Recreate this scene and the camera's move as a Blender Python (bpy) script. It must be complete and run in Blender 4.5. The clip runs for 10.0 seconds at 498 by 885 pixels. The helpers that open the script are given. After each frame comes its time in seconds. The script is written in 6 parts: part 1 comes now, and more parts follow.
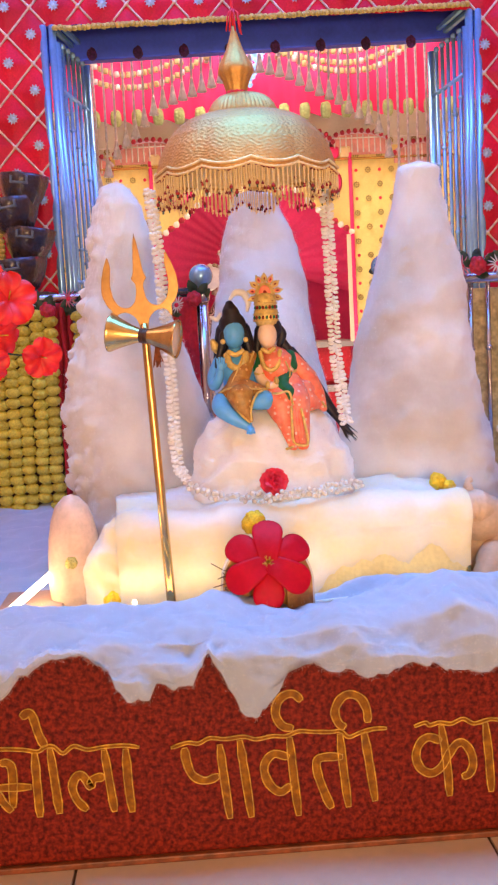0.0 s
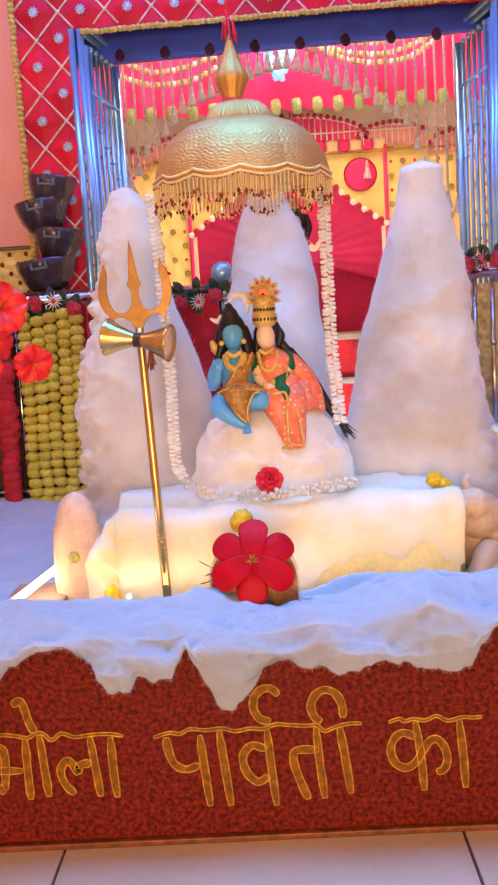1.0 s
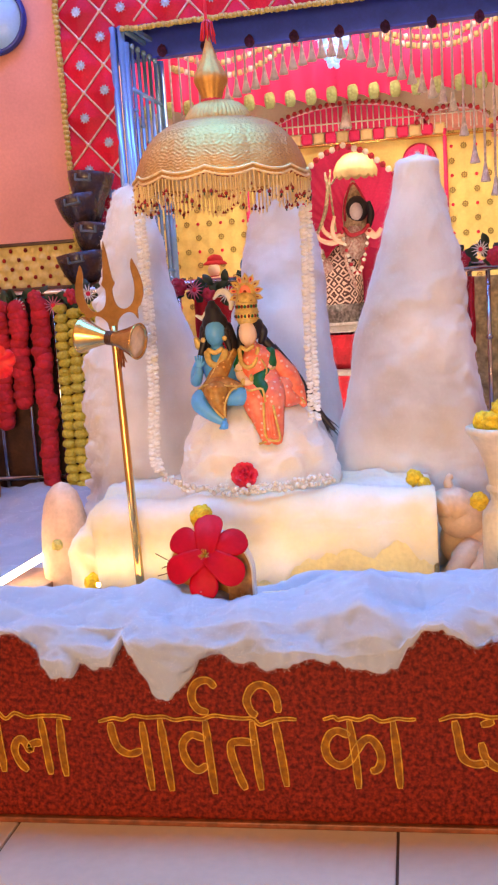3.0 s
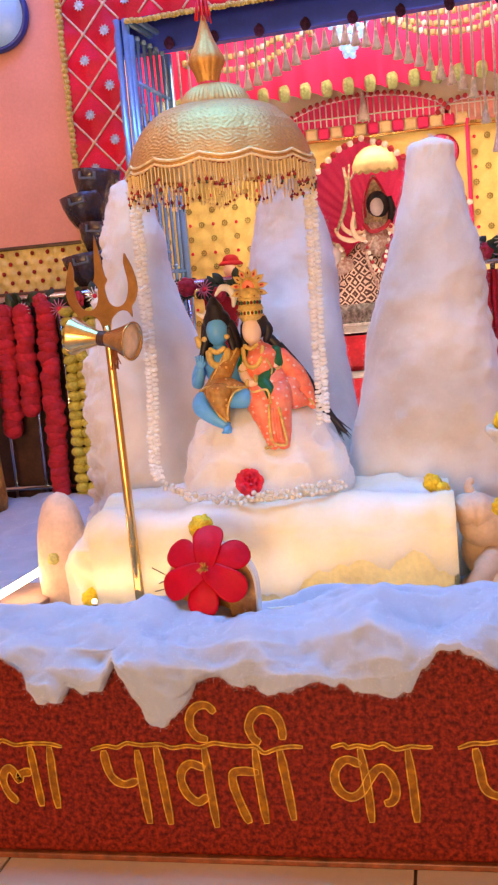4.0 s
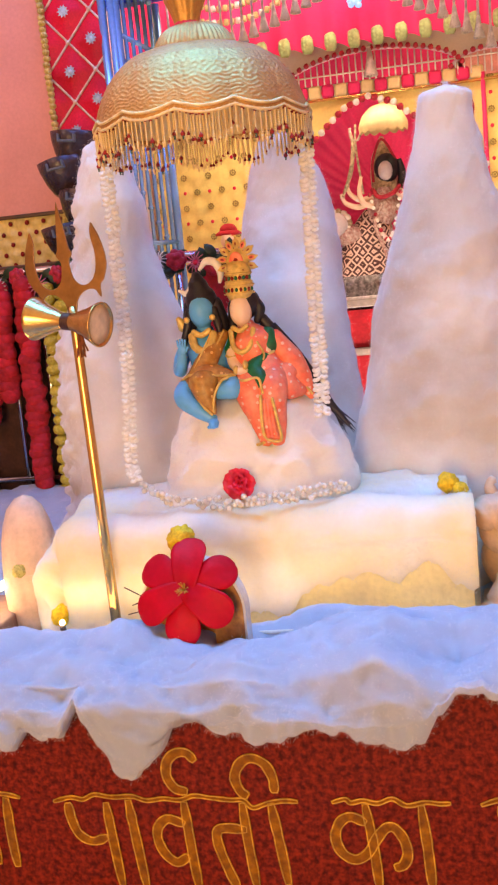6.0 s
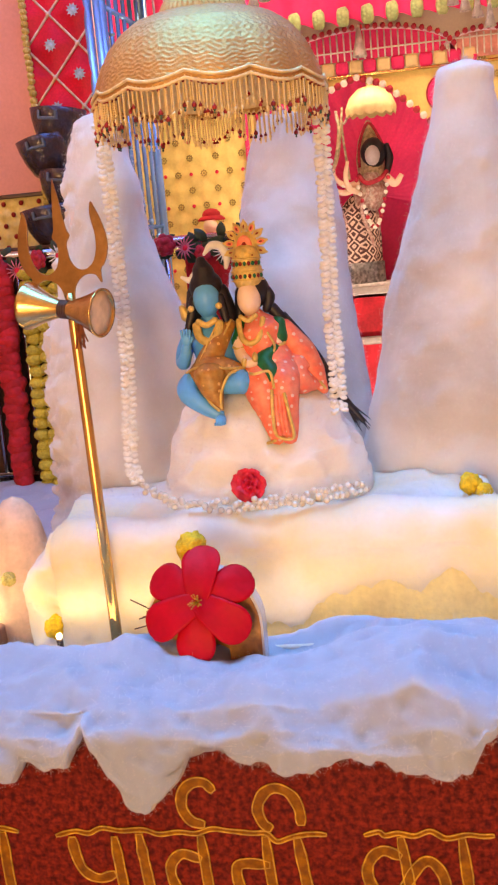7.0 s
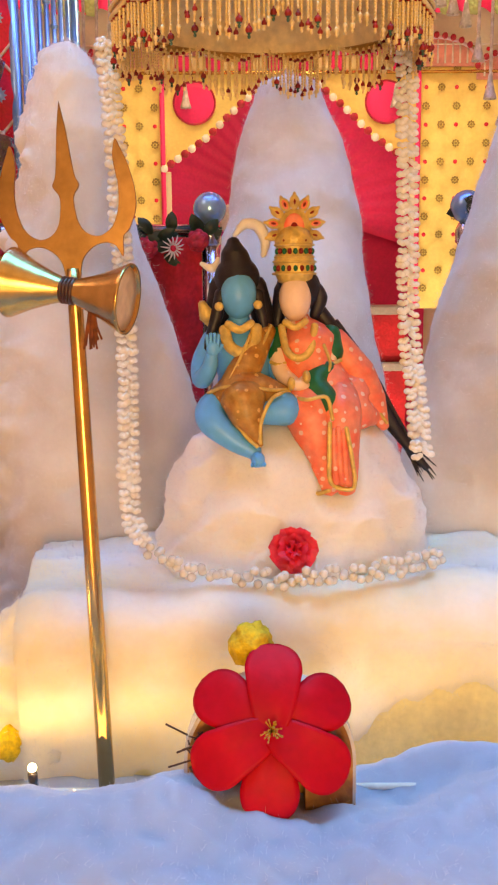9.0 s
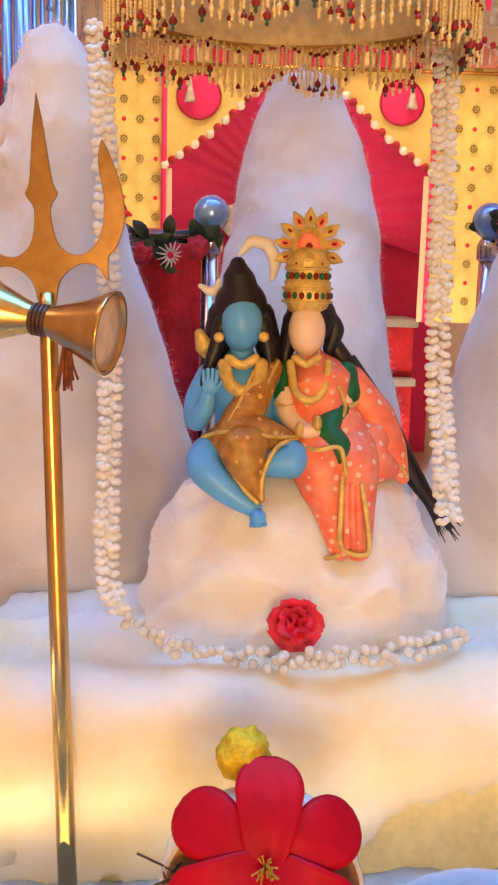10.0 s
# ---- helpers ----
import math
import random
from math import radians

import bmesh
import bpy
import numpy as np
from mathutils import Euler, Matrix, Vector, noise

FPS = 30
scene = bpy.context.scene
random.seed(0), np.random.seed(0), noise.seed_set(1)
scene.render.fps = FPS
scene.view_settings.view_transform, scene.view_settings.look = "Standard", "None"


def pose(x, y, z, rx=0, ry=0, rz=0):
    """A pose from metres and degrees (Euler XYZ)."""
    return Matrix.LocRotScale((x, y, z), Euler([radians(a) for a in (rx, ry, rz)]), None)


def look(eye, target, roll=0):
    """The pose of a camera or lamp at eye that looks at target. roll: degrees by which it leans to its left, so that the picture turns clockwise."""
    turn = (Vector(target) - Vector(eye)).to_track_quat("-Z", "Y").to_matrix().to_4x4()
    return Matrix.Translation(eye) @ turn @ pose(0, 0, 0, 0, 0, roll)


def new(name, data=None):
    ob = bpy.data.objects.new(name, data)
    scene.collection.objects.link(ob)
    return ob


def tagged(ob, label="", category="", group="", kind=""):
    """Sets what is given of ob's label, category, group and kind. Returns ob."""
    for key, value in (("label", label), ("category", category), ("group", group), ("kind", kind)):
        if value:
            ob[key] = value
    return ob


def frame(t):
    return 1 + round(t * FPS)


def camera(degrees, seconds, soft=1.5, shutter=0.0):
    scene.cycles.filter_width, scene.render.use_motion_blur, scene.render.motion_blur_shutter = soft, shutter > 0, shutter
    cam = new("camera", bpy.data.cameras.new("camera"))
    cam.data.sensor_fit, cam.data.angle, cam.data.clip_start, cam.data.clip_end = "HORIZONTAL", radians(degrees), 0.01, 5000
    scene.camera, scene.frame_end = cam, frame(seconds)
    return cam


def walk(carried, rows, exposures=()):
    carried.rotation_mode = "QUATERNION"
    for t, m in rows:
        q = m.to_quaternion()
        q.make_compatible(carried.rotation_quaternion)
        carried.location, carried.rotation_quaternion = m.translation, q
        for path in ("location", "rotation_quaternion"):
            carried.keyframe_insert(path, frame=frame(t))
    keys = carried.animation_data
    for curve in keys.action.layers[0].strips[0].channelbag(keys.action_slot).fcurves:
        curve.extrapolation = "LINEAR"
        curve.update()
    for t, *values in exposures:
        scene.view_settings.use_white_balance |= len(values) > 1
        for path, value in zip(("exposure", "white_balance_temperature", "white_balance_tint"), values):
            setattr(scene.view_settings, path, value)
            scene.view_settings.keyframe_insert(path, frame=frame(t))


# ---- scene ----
cam = camera(28.0, 10.0, soft=2.2)
PATH = [
    (0, (-0.061, -0.136, 1.042), (0.035, 1.846, 0.792), -3.0),
    (0.5, (0.032, -0.16, 1.061), (0.049, 1.824, 0.809), -3.5),
    (1, (0.129, -0.199, 1.081), (0.073, 1.781, 0.804), -3.5),
    (1.5, (0.2, -0.206, 1.101), (0.09, 1.77, 0.815), -3.2),
    (2, (0.335, -0.217, 1.11), (0.144, 1.752, 0.812), -3.8),
    (2.5, (0.458, -0.226, 1.111), (0.187, 1.732, 0.804), -3.6),
    (4, (0.573, -0.037, 1.07), (0.171, 1.902, 0.787), -4.9),
    (4.5, (0.58, 0.053, 1.068), (0.166, 1.988, 0.775), -5.2),
    (5, (0.59, 0.105, 1.065), (0.162, 2.035, 0.764), -5.4),
    (5.5, (0.58, 0.188, 1.071), (0.149, 2.114, 0.749), -5.5),
    (7, (0.442, 0.381, 1.076), (0.09, 2.315, 0.71), -5.1),
    (7.5, (0.313, 0.468, 1.07), (0.08, 2.416, 0.682), -3.6),
    (8, (0.197, 0.587, 1.033), (0.044, 2.547, 0.662), -3.0),
    (8.5, (0.083, 0.709, 1.037), (0.046, 2.674, 0.667), -1.9),
    (9, (0.025, 0.848, 1.029), (0.055, 2.82, 0.698), -0.5),
    (9.5, (0.023, 0.956, 1.05), (0.071, 2.93, 0.732), 0.7),
    (10, (0.019, 1.052, 1.069), (0.063, 3.022, 0.726), 1.6),
]
walk(cam, [(t, look(eye, target, roll)) for t, eye, target, roll in PATH],
     exposures=[(0, 0.0, 6900, 10), (2.5, -0.03, 7200, 10), (5.5, -0.06, 7600, 12), (7.5, -0.1, 8250, 8), (8.5, -0.2, 9200, 4), (9.5, -0.18, 8700, 2), (10, -0.17, 8100, 2)])

# ---- light ----
world = bpy.data.worlds.new("world")
scene.world = world
world.use_nodes = True
world.node_tree.nodes["Background"].inputs[0].default_value = (1.0, 0.82, 0.72, 1)
world.node_tree.nodes["Background"].inputs[1].default_value = 0.05
scene.view_settings.exposure = 0.0


def area(name, eye, target, size, power, colour, size_y=0):
    lamp = bpy.data.lights.new(name, "AREA")
    lamp.energy, lamp.color, lamp.size = power, colour, size
    if size_y:
        lamp.shape, lamp.size_y = "RECTANGLE", size_y
    ob = new(name, lamp)
    ob.matrix_world = look(eye, target)
    return ob


# ceiling panel of the hall, out of view: cool light over the display
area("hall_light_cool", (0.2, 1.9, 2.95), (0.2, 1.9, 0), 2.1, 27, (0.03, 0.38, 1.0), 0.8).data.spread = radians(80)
# low warm fill added behind the visitor, with no lamp of its own
area("warm_fill", (0.1, -2.45, 0.95), (0.1, 2.2, 1.05), 1.25, 138, (1.0, 0.66, 0.36))
# unseen pink fill aimed at the peach wall
area("pink_fill", (-1.5, 2.2, 2.7), (-0.9, 3.6, 1.5), 0.8, 7, (1.0, 0.6, 0.55))
# blue strip before the doorway and the lamp of the sanctum
area("blue_strip_light", (0.25, 3.05, 2.95), (0.25, 3.62, 2.0), 2.4, 42, (0.09, 0.24, 1.0), 0.3)
area("sanctum_light", (0.3, 3.98, 2.9), (0.3, 4.6, 1.4), 1.3, 45, (1.0, 0.88, 0.70), 0.5)
# unseen fills added low down and behind the panel to brighten the niche
area("sanctum_low_fill", (0.35, 4.0, 0.4), (0.3, 5.1, 1.4), 0.8, 12, (1.0, 0.82, 0.66), 0.2)
area("niche_fill", (0.25, 4.66, 1.72), (0.25, 5.13, 1.0), 0.6, 1.5, (1.0, 0.80, 0.60), 0.08)
# rope light behind the cotton drape
area("rope_light_glow", (0.16, 2.05, 0.445), (0.18, 2.5, 0.53), 1.0, 0.38, (1.0, 0.72, 0.36), 0.02)

# ---- materials ----
M = {}


def mat(name, colour, rough=0.6, metal=0.0, vary=0.12, scale=9.0, bump=0.1, fine=90.0, second=None, sheen=0.0, emit=0.0, alpha=0.0,
        coat=0.0, spread=0.0, sub=0.0, shine=0.5):
    """A procedural surface: colour varied at a coarse and a fine scale, with relief; second: a colour mixed in as stains."""
    m = bpy.data.materials.new(name)
    m.use_nodes = True
    nt = m.node_tree
    n, l = nt.nodes, nt.links
    b = n["Principled BSDF"]
    co = n.new("ShaderNodeTexCoord")
    big, small = n.new("ShaderNodeTexNoise"), n.new("ShaderNodeTexNoise")
    for node, s in ((big, scale), (small, fine)):
        l.new(co.outputs["Object"], node.inputs["Vector"])
        node.inputs["Scale"].default_value = s
        node.inputs["Detail"].default_value = 5
    ramp = n.new("ShaderNodeValToRGB")
    c = Vector(colour)
    d = Vector(second) if second else c * (1 - vary * 1.6)
    ramp.color_ramp.elements[0].position, ramp.color_ramp.elements[1].position = 0.36, 0.66
    ramp.color_ramp.elements[0].color = (*d, 1)
    ramp.color_ramp.elements[1].color = (*[min(1, v) for v in c * (1 + vary * 0.3)], 1)
    l.new(big.outputs["Fac"], ramp.inputs["Fac"])
    mix = n.new("ShaderNodeMixRGB")
    mix.blend_type = "MULTIPLY"
    mix.inputs["Fac"].default_value = min(1.0, vary * 2.2)
    l.new(ramp.outputs["Color"], mix.inputs["Color1"])
    grain = n.new("ShaderNodeValToRGB")
    grain.color_ramp.elements[0].position, grain.color_ramp.elements[1].position = 0.3, 0.7
    grain.color_ramp.elements[0].color = (0.45, 0.45, 0.45, 1)
    l.new(small.outputs["Fac"], grain.inputs["Fac"])
    l.new(grain.outputs["Color"], mix.inputs["Color2"])
    last = mix.outputs["Color"]
    if spread:
        info, hsv = n.new("ShaderNodeObjectInfo"), n.new("ShaderNodeHueSaturation")
        rng = n.new("ShaderNodeMapRange")
        rng.inputs["To Min"].default_value, rng.inputs["To Max"].default_value = 1 - spread, 1 + spread
        l.new(info.outputs["Random"], rng.inputs["Value"])
        l.new(rng.outputs["Result"], hsv.inputs["Value"])
        l.new(last, hsv.inputs["Color"])
        last = hsv.outputs["Color"]
    l.new(last, b.inputs["Base Color"])
    b.inputs["Roughness"].default_value = rough
    b.inputs["Metallic"].default_value = metal
    b.inputs["Specular IOR Level"].default_value = shine
    b.inputs["Sheen Weight"].default_value = sheen
    b.inputs["Coat Weight"].default_value = coat
    if sub:
        b.inputs["Subsurface Weight"].default_value = sub
        b.inputs["Subsurface Radius"].default_value = (1.0, 0.9, 0.85)
        b.inputs["Subsurface Scale"].default_value = 0.05
    if bump:
        bp = n.new("ShaderNodeBump")
        bp.inputs["Strength"].default_value = bump
        bp.inputs["Distance"].default_value = 0.01
        add = n.new("ShaderNodeMath")
        l.new(big.outputs["Fac"], add.inputs[0])
        l.new(small.outputs["Fac"], add.inputs[1])
        l.new(add.outputs[0], bp.inputs["Height"])
        l.new(bp.outputs["Normal"], b.inputs["Normal"])
    if emit:
        b.inputs["Emission Color"].default_value = (*colour, 1)
        b.inputs["Emission Strength"].default_value = emit
    M[name] = m
    return m


mat("tile", (0.62, 0.49, 0.41), 0.28, vary=0.06, scale=3, bump=0.03, fine=40, coat=0.3, spread=0.03)
mat("grout", (0.10, 0.05, 0.035), 0.9)
mat("granite", (0.27, 0.024, 0.012), 0.5, vary=0.40, scale=100, bump=0.03, fine=190, second=(0.085, 0.006, 0.004), shine=0.12)
mat("granite_edge", (0.30, 0.075, 0.03), 0.5, vary=0.3, scale=30)
mat("gold_paint", (0.34, 0.135, 0.006), 0.5, vary=0.35, scale=60, bump=0.2, second=(0.22, 0.07, 0.005), shine=0.2)
mat("gold_outline", (0.80, 0.45, 0.05), 0.4, vary=0.3, scale=60)
# drape and bed: blue hall light is tinted into the white cotton
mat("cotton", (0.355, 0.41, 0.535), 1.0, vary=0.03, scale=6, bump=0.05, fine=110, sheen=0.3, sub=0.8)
# same cotton greyed for shade on the peaks, with thin browner patches
mat("thin_shaded_cotton", (0.73, 0.69, 0.64), 1.0, vary=0.03, scale=4, bump=0.05, fine=140, sheen=0.3, sub=1.0, second=(0.56, 0.51, 0.46))
# lighter copies of that cotton for the brightly lit seat and box
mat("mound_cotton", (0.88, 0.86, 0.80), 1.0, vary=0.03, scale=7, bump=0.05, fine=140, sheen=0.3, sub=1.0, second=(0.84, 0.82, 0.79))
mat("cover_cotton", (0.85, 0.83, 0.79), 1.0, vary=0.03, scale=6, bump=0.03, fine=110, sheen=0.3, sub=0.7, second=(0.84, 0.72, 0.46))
mat("peach_wall", (0.78, 0.36, 0.29), 0.75, vary=0.07, scale=2.5, bump=0.05)
mat("hall_wall", (0.78, 0.60, 0.52), 0.8, vary=0.06, scale=2, bump=0.05)
mat("ceiling_paint", (0.8, 0.78, 0.76), 0.85, vary=0.04, scale=2)
mat("red_satin", (0.74, 0.010, 0.05), 0.5, vary=0.2, scale=6, bump=0.12, fine=160, shine=0.25)
mat("magenta_satin", (0.90, 0.045, 0.22), 0.5, vary=0.1, scale=5, bump=0.1, shine=0.25)
mat("cream_rope", (0.80, 0.66, 0.52), 0.8, vary=0.2, scale=60, bump=0.4)
mat("star_silver", (0.42, 0.62, 0.85), 0.3, 0.4, vary=0.2, scale=40)
mat("yellow_satin", (0.93, 0.78, 0.29), 0.55, vary=0.08, scale=6, bump=0.1, shine=0.3)
mat("steel", (0.62, 0.64, 0.70), 0.18, 1.0, vary=0.1, scale=8, bump=0.01)
mat("brass", (0.80, 0.50, 0.19), 0.26, 1.0, vary=0.12, scale=16, bump=0.02)
mat("pale_brass", (0.80, 0.55, 0.22), 0.24, 1.0, vary=0.15, scale=20, bump=0.02)
mat("gilt", (0.66, 0.37, 0.12), 0.42, 0.6, vary=0.08, scale=130, bump=0.22, fine=300)
mat("gilt_chain", (1.0, 0.74, 0.35), 0.45, 0.1, vary=0.12, scale=60)
mat("gold_foil", (1.0, 0.84, 0.42), 0.45, 0.0, vary=0.1, scale=10, bump=0.25)
mat("red_paper", (0.52, 0.002, 0.018), 0.5, shine=0.14, vary=0.12, scale=14, bump=0.06)
mat("red_petal", (0.85, 0.018, 0.08), 0.5, vary=0.2, scale=50, bump=0.15)
mat("maroon_bead", (0.28, 0.014, 0.012), 0.5, shine=0.3, spread=0.4)
mat("green_bead", (0.02, 0.10, 0.06), 0.2, coat=0.5)
mat("white_petal", (0.86, 0.84, 0.80), 0.6, vary=0.08, scale=40, spread=0.06, sub=0.1)
mat("marigold_green", (0.74, 0.64, 0.10), 0.9, vary=0.15, scale=90, bump=0.7, fine=200, spread=0.12)
mat("marigold_yellow", (1.0, 0.62, 0.03), 0.85, vary=0.2, scale=90, bump=0.3, fine=200, spread=0.12)
mat("leaf_green", (0.015, 0.06, 0.03), 0.45, vary=0.3, scale=40)
mat("dark_stone", (0.022, 0.030, 0.075), 0.2, coat=0.4, vary=0.4, scale=22, bump=0.4, second=(0.060, 0.034, 0.030))
mat("slate_blue", (0.10, 0.16, 0.26), 0.35, vary=0.2, scale=20)
mat("dark_wood", (0.10, 0.035, 0.02), 0.4, vary=0.3, scale=12, bump=0.1)

mat("marigold_pale", (0.80, 0.66, 0.20), 0.85, vary=0.2, scale=90, bump=0.6, fine=200, spread=0.1)
mat("dado_cream", (0.86, 0.72, 0.30), 0.6, vary=0.15, scale=12, bump=0.15)
mat("clock_face", (0.32, 0.60, 0.85), 0.3, vary=0.05)
mat("blue_rim", (0.02, 0.05, 0.30), 0.25)
# bare steel; reflected blue strip light is tinted into both base colours
mat("blue_lit_steel", (0.30, 0.60, 0.95), 0.24, 0.6, vary=0.1, scale=8, bump=0.01)
mat("blue_lit_beam", (0.06, 0.12, 0.85), 0.38, 0.85, vary=0.1, scale=8, bump=0.01)
mat("crimson_petal", (0.55, 0.02, 0.06), 0.6, vary=0.2, scale=60, bump=0.2)
mat("pink_petal", (0.80, 0.22, 0.36), 0.5, vary=0.2, scale=60)
mat("red_velvet", (0.64, 0.022, 0.045), 0.9, vary=0.25, scale=10, bump=0.3)
mat("matte_brass", (0.40, 0.22, 0.085), 0.33, 0.9, vary=0.15, scale=16, bump=0.03)
mat("olive_screen", (0.75, 0.62, 0.30), 0.8, vary=0.3, scale=30, bump=0.2)
mat("dull_brass", (0.70, 0.66, 0.64), 0.45, 0.3, vary=0.2, scale=60, bump=0.2)
mat("grey_cord", (0.76, 0.70, 0.76), 0.6, vary=0.2, scale=60, bump=0.2)
mat("cream_wall", (0.72, 0.62, 0.46), 0.7, vary=0.06, scale=3)
mat("white_marble", (0.75, 0.70, 0.66), 0.25, vary=0.1, scale=8)
mat("yellow_pale", (0.88, 0.74, 0.40), 0.6, vary=0.1)
mat("pink_white", (0.85, 0.40, 0.36), 0.6, vary=0.15, scale=20)
mat("pale_green_wool", (0.46, 0.58, 0.27), 0.95, vary=0.15, scale=60, bump=0.5)
mat("lamp_glow", (0.66, 0.50, 0.26), 0.5, emit=0.06, bump=0)
mat("pale_face", (0.55, 0.50, 0.56), 0.5)
mat("ivory_cloth", (0.62, 0.52, 0.48), 0.6, vary=0.35, scale=70, second=(0.42, 0.20, 0.19))
mat("brocade", (0.06, 0.018, 0.022), 0.5, vary=0.2, scale=48, second=(0.10, 0.04, 0.04), bump=0.3)
mat("silver_cloth", (0.45, 0.43, 0.45), 0.5, 0.2, vary=0.4, scale=60)
mat("clear_sleeve", (0.85, 0.8, 0.7), 0.3)
mat("warm_diode", (1.0, 0.78, 0.42), 0.4, emit=24.0, bump=0)
mat("tube_glow", (1.0, 0.80, 0.52), 0.4, emit=24.0, bump=0)
mat("cool_glow", (0.30, 0.58, 1.0), 0.3, emit=0.8, bump=0)
mat("brown_card", (0.42, 0.22, 0.15), 0.6, vary=0.2)
mat("ochre", (0.62, 0.30, 0.06), 0.5, vary=0.35, scale=25, bump=0.2, second=(0.35, 0.13, 0.02))
mat("peach_plaster", (0.86, 0.58, 0.40), 0.6, vary=0.12, scale=14, bump=0.08, sub=0.2)
mat("cream_marble", (0.82, 0.70, 0.50), 0.3, vary=0.12, scale=10)
mat("hibiscus", (0.80, 0.015, 0.03), 0.5, vary=0.15, scale=40, bump=0.1, sub=0.1)
mat("purple_wool", (0.08, 0.015, 0.12), 0.9, vary=0.3, scale=60, bump=0.5, spread=0.4)

mat("swag_cream", (0.46, 0.41, 0.21), 0.6, vary=0.1, scale=60)
mat("veil_gold", (0.76, 0.64, 0.44), 0.5, 0.3, vary=0.3, scale=60, bump=0.2)
mat("lilac_trim", (0.72, 0.55, 0.66), 0.6, vary=0.1)
mat("beige_band", (0.80, 0.80, 0.70), 0.7, vary=0.06, scale=3)
mat("grey_stone", (0.34, 0.30, 0.30), 0.4, vary=0.15, scale=14)
mat("dot_brown", (0.42, 0.32, 0.10), 0.7)

# ---- building helpers ----
class Shape:
    """Collects vertices and faces, then becomes one mesh."""

    def __init__(self):
        self.v, self.f, self.m = [], [], []

    def add(self, verts, faces, slot=0):
        o = len(self.v)
        self.v += [tuple(p) for p in verts]
        self.f += [tuple(i + o for i in f) for f in faces]
        self.m += [slot] * len(faces)
        return self

    def box(self, lo, hi, bevel=0.0, slot=0):
        (x0, y0, z0), (x1, y1, z1) = lo, hi
        b = bevel
        if not b:
            v = [(x, y, z) for x in (x0, x1) for y in (y0, y1) for z in (z0, z1)]
            return self.add(v, [(0, 1, 3, 2), (4, 6, 7, 5), (0, 4, 5, 1), (2, 3, 7, 6), (0, 2, 6, 4), (1, 5, 7, 3)], slot)
        bm = bmesh.new()
        bmesh.ops.create_cube(bm, size=1)
        for w in bm.verts:
            w.co = Vector((x0 + (w.co.x + 0.5) * (x1 - x0), y0 + (w.co.y + 0.5) * (y1 - y0), z0 + (w.co.z + 0.5) * (z1 - z0)))
        bmesh.ops.bevel(bm, geom=bm.edges[:], offset=b, segments=2, affect="EDGES", profile=0.5)
        bm.verts.index_update()
        self.add([w.co[:] for w in bm.verts], [[w.index for w in f.verts] for f in bm.faces], slot)
        bm.free()
        return self

    def tube(self, pts, r, n=8, slot=0, closed=False):
        """A tube along points; r: one radius or one for each point."""
        pts = [Vector(p) for p in pts]
        k = len(pts)
        rs = r if isinstance(r, (list, tuple)) else [r] * k
        v, f = [], []
        side = None
        for i, p in enumerate(pts):
            d = (pts[(i + 1) % k] - pts[i - 1]) if closed else (pts[min(i + 1, k - 1)] - pts[max(i - 1, 0)])
            d = d.normalized() if d.length > 1e-9 else Vector((0, 0, 1))
            if side is None:
                side = d.orthogonal().normalized()
            side = side - d * side.dot(d)
            side = side.normalized() if side.length > 1e-6 else d.orthogonal().normalized()
            up = d.cross(side)
            v += [p + (side * math.cos(2 * math.pi * j / n) + up * math.sin(2 * math.pi * j / n)) * rs[i] for j in range(n)]
        for i in range(k if closed else k - 1):
            a, b = i * n, ((i + 1) % k) * n
            f += [(a + j, a + (j + 1) % n, b + (j + 1) % n, b + j) for j in range(n)]
        if not closed:
            f += [tuple(range(n - 1, -1, -1)), tuple((k - 1) * n + j for j in range(n))]
        return self.add(v, f, slot)

    def ball(self, c, r, n=12, slot=0, m=None):
        """An ellipsoid; r: a radius or three; m: a 3x3 turn."""
        r = Vector((r, r, r)) if isinstance(r, (int, float)) else Vector(r)
        rows = max(4, n // 2)
        v, f = [], []
        c = Vector(c)
        for i in range(rows + 1):
            a = math.pi * i / rows
            for j in range(n):
                b = 2 * math.pi * j / n
                p = Vector((r.x * math.sin(a) * math.cos(b), r.y * math.sin(a) * math.sin(b), r.z * math.cos(a)))
                v.append(c + (m @ p if m else p))
        for i in range(rows):
            f += [(i * n + j, (i + 1) * n + j, (i + 1) * n + (j + 1) % n, i * n + (j + 1) % n) for j in range(n)]
        return self.add(v, f, slot)

    def lathe(self, prof, c=(0, 0, 0), n=24, slot=0, wave=None):
        """A turned form from (radius, height) pairs; wave(angle, i): factor on the radius."""
        v, f = [], []
        for i, (r, z) in enumerate(prof):
            for j in range(n):
                a = 2 * math.pi * j / n
                k = wave(a, i) if wave else 1
                v.append((c[0] + r * k * math.cos(a), c[1] + r * k * math.sin(a), c[2] + z))
        for i in range(len(prof) - 1):
            f += [(i * n + j, i * n + (j + 1) % n, (i + 1) * n + (j + 1) % n, (i + 1) * n + j) for j in range(n)]
        return self.add(v, f, slot)

    def sheet(self, fn, nu, nv, slot=0):
        """A grid of points fn(u, v), u and v from 0 to 1."""
        v = [fn(i / nu, j / nv) for i in range(nu + 1) for j in range(nv + 1)]
        w = nv + 1
        return self.add(v, [(i * w + j, (i + 1) * w + j, (i + 1) * w + j + 1, i * w + j + 1) for i in range(nu) for j in range(nv)], slot)

    def slab(self, outline, y0, y1, slot=0):
        """A flat outline in x and z, thick from y0 to y1."""
        k = len(outline)
        v = [(x, y0, z) for x, z in outline] + [(x, y1, z) for x, z in outline]
        f = [tuple(range(k)), tuple(range(2 * k - 1, k - 1, -1))]
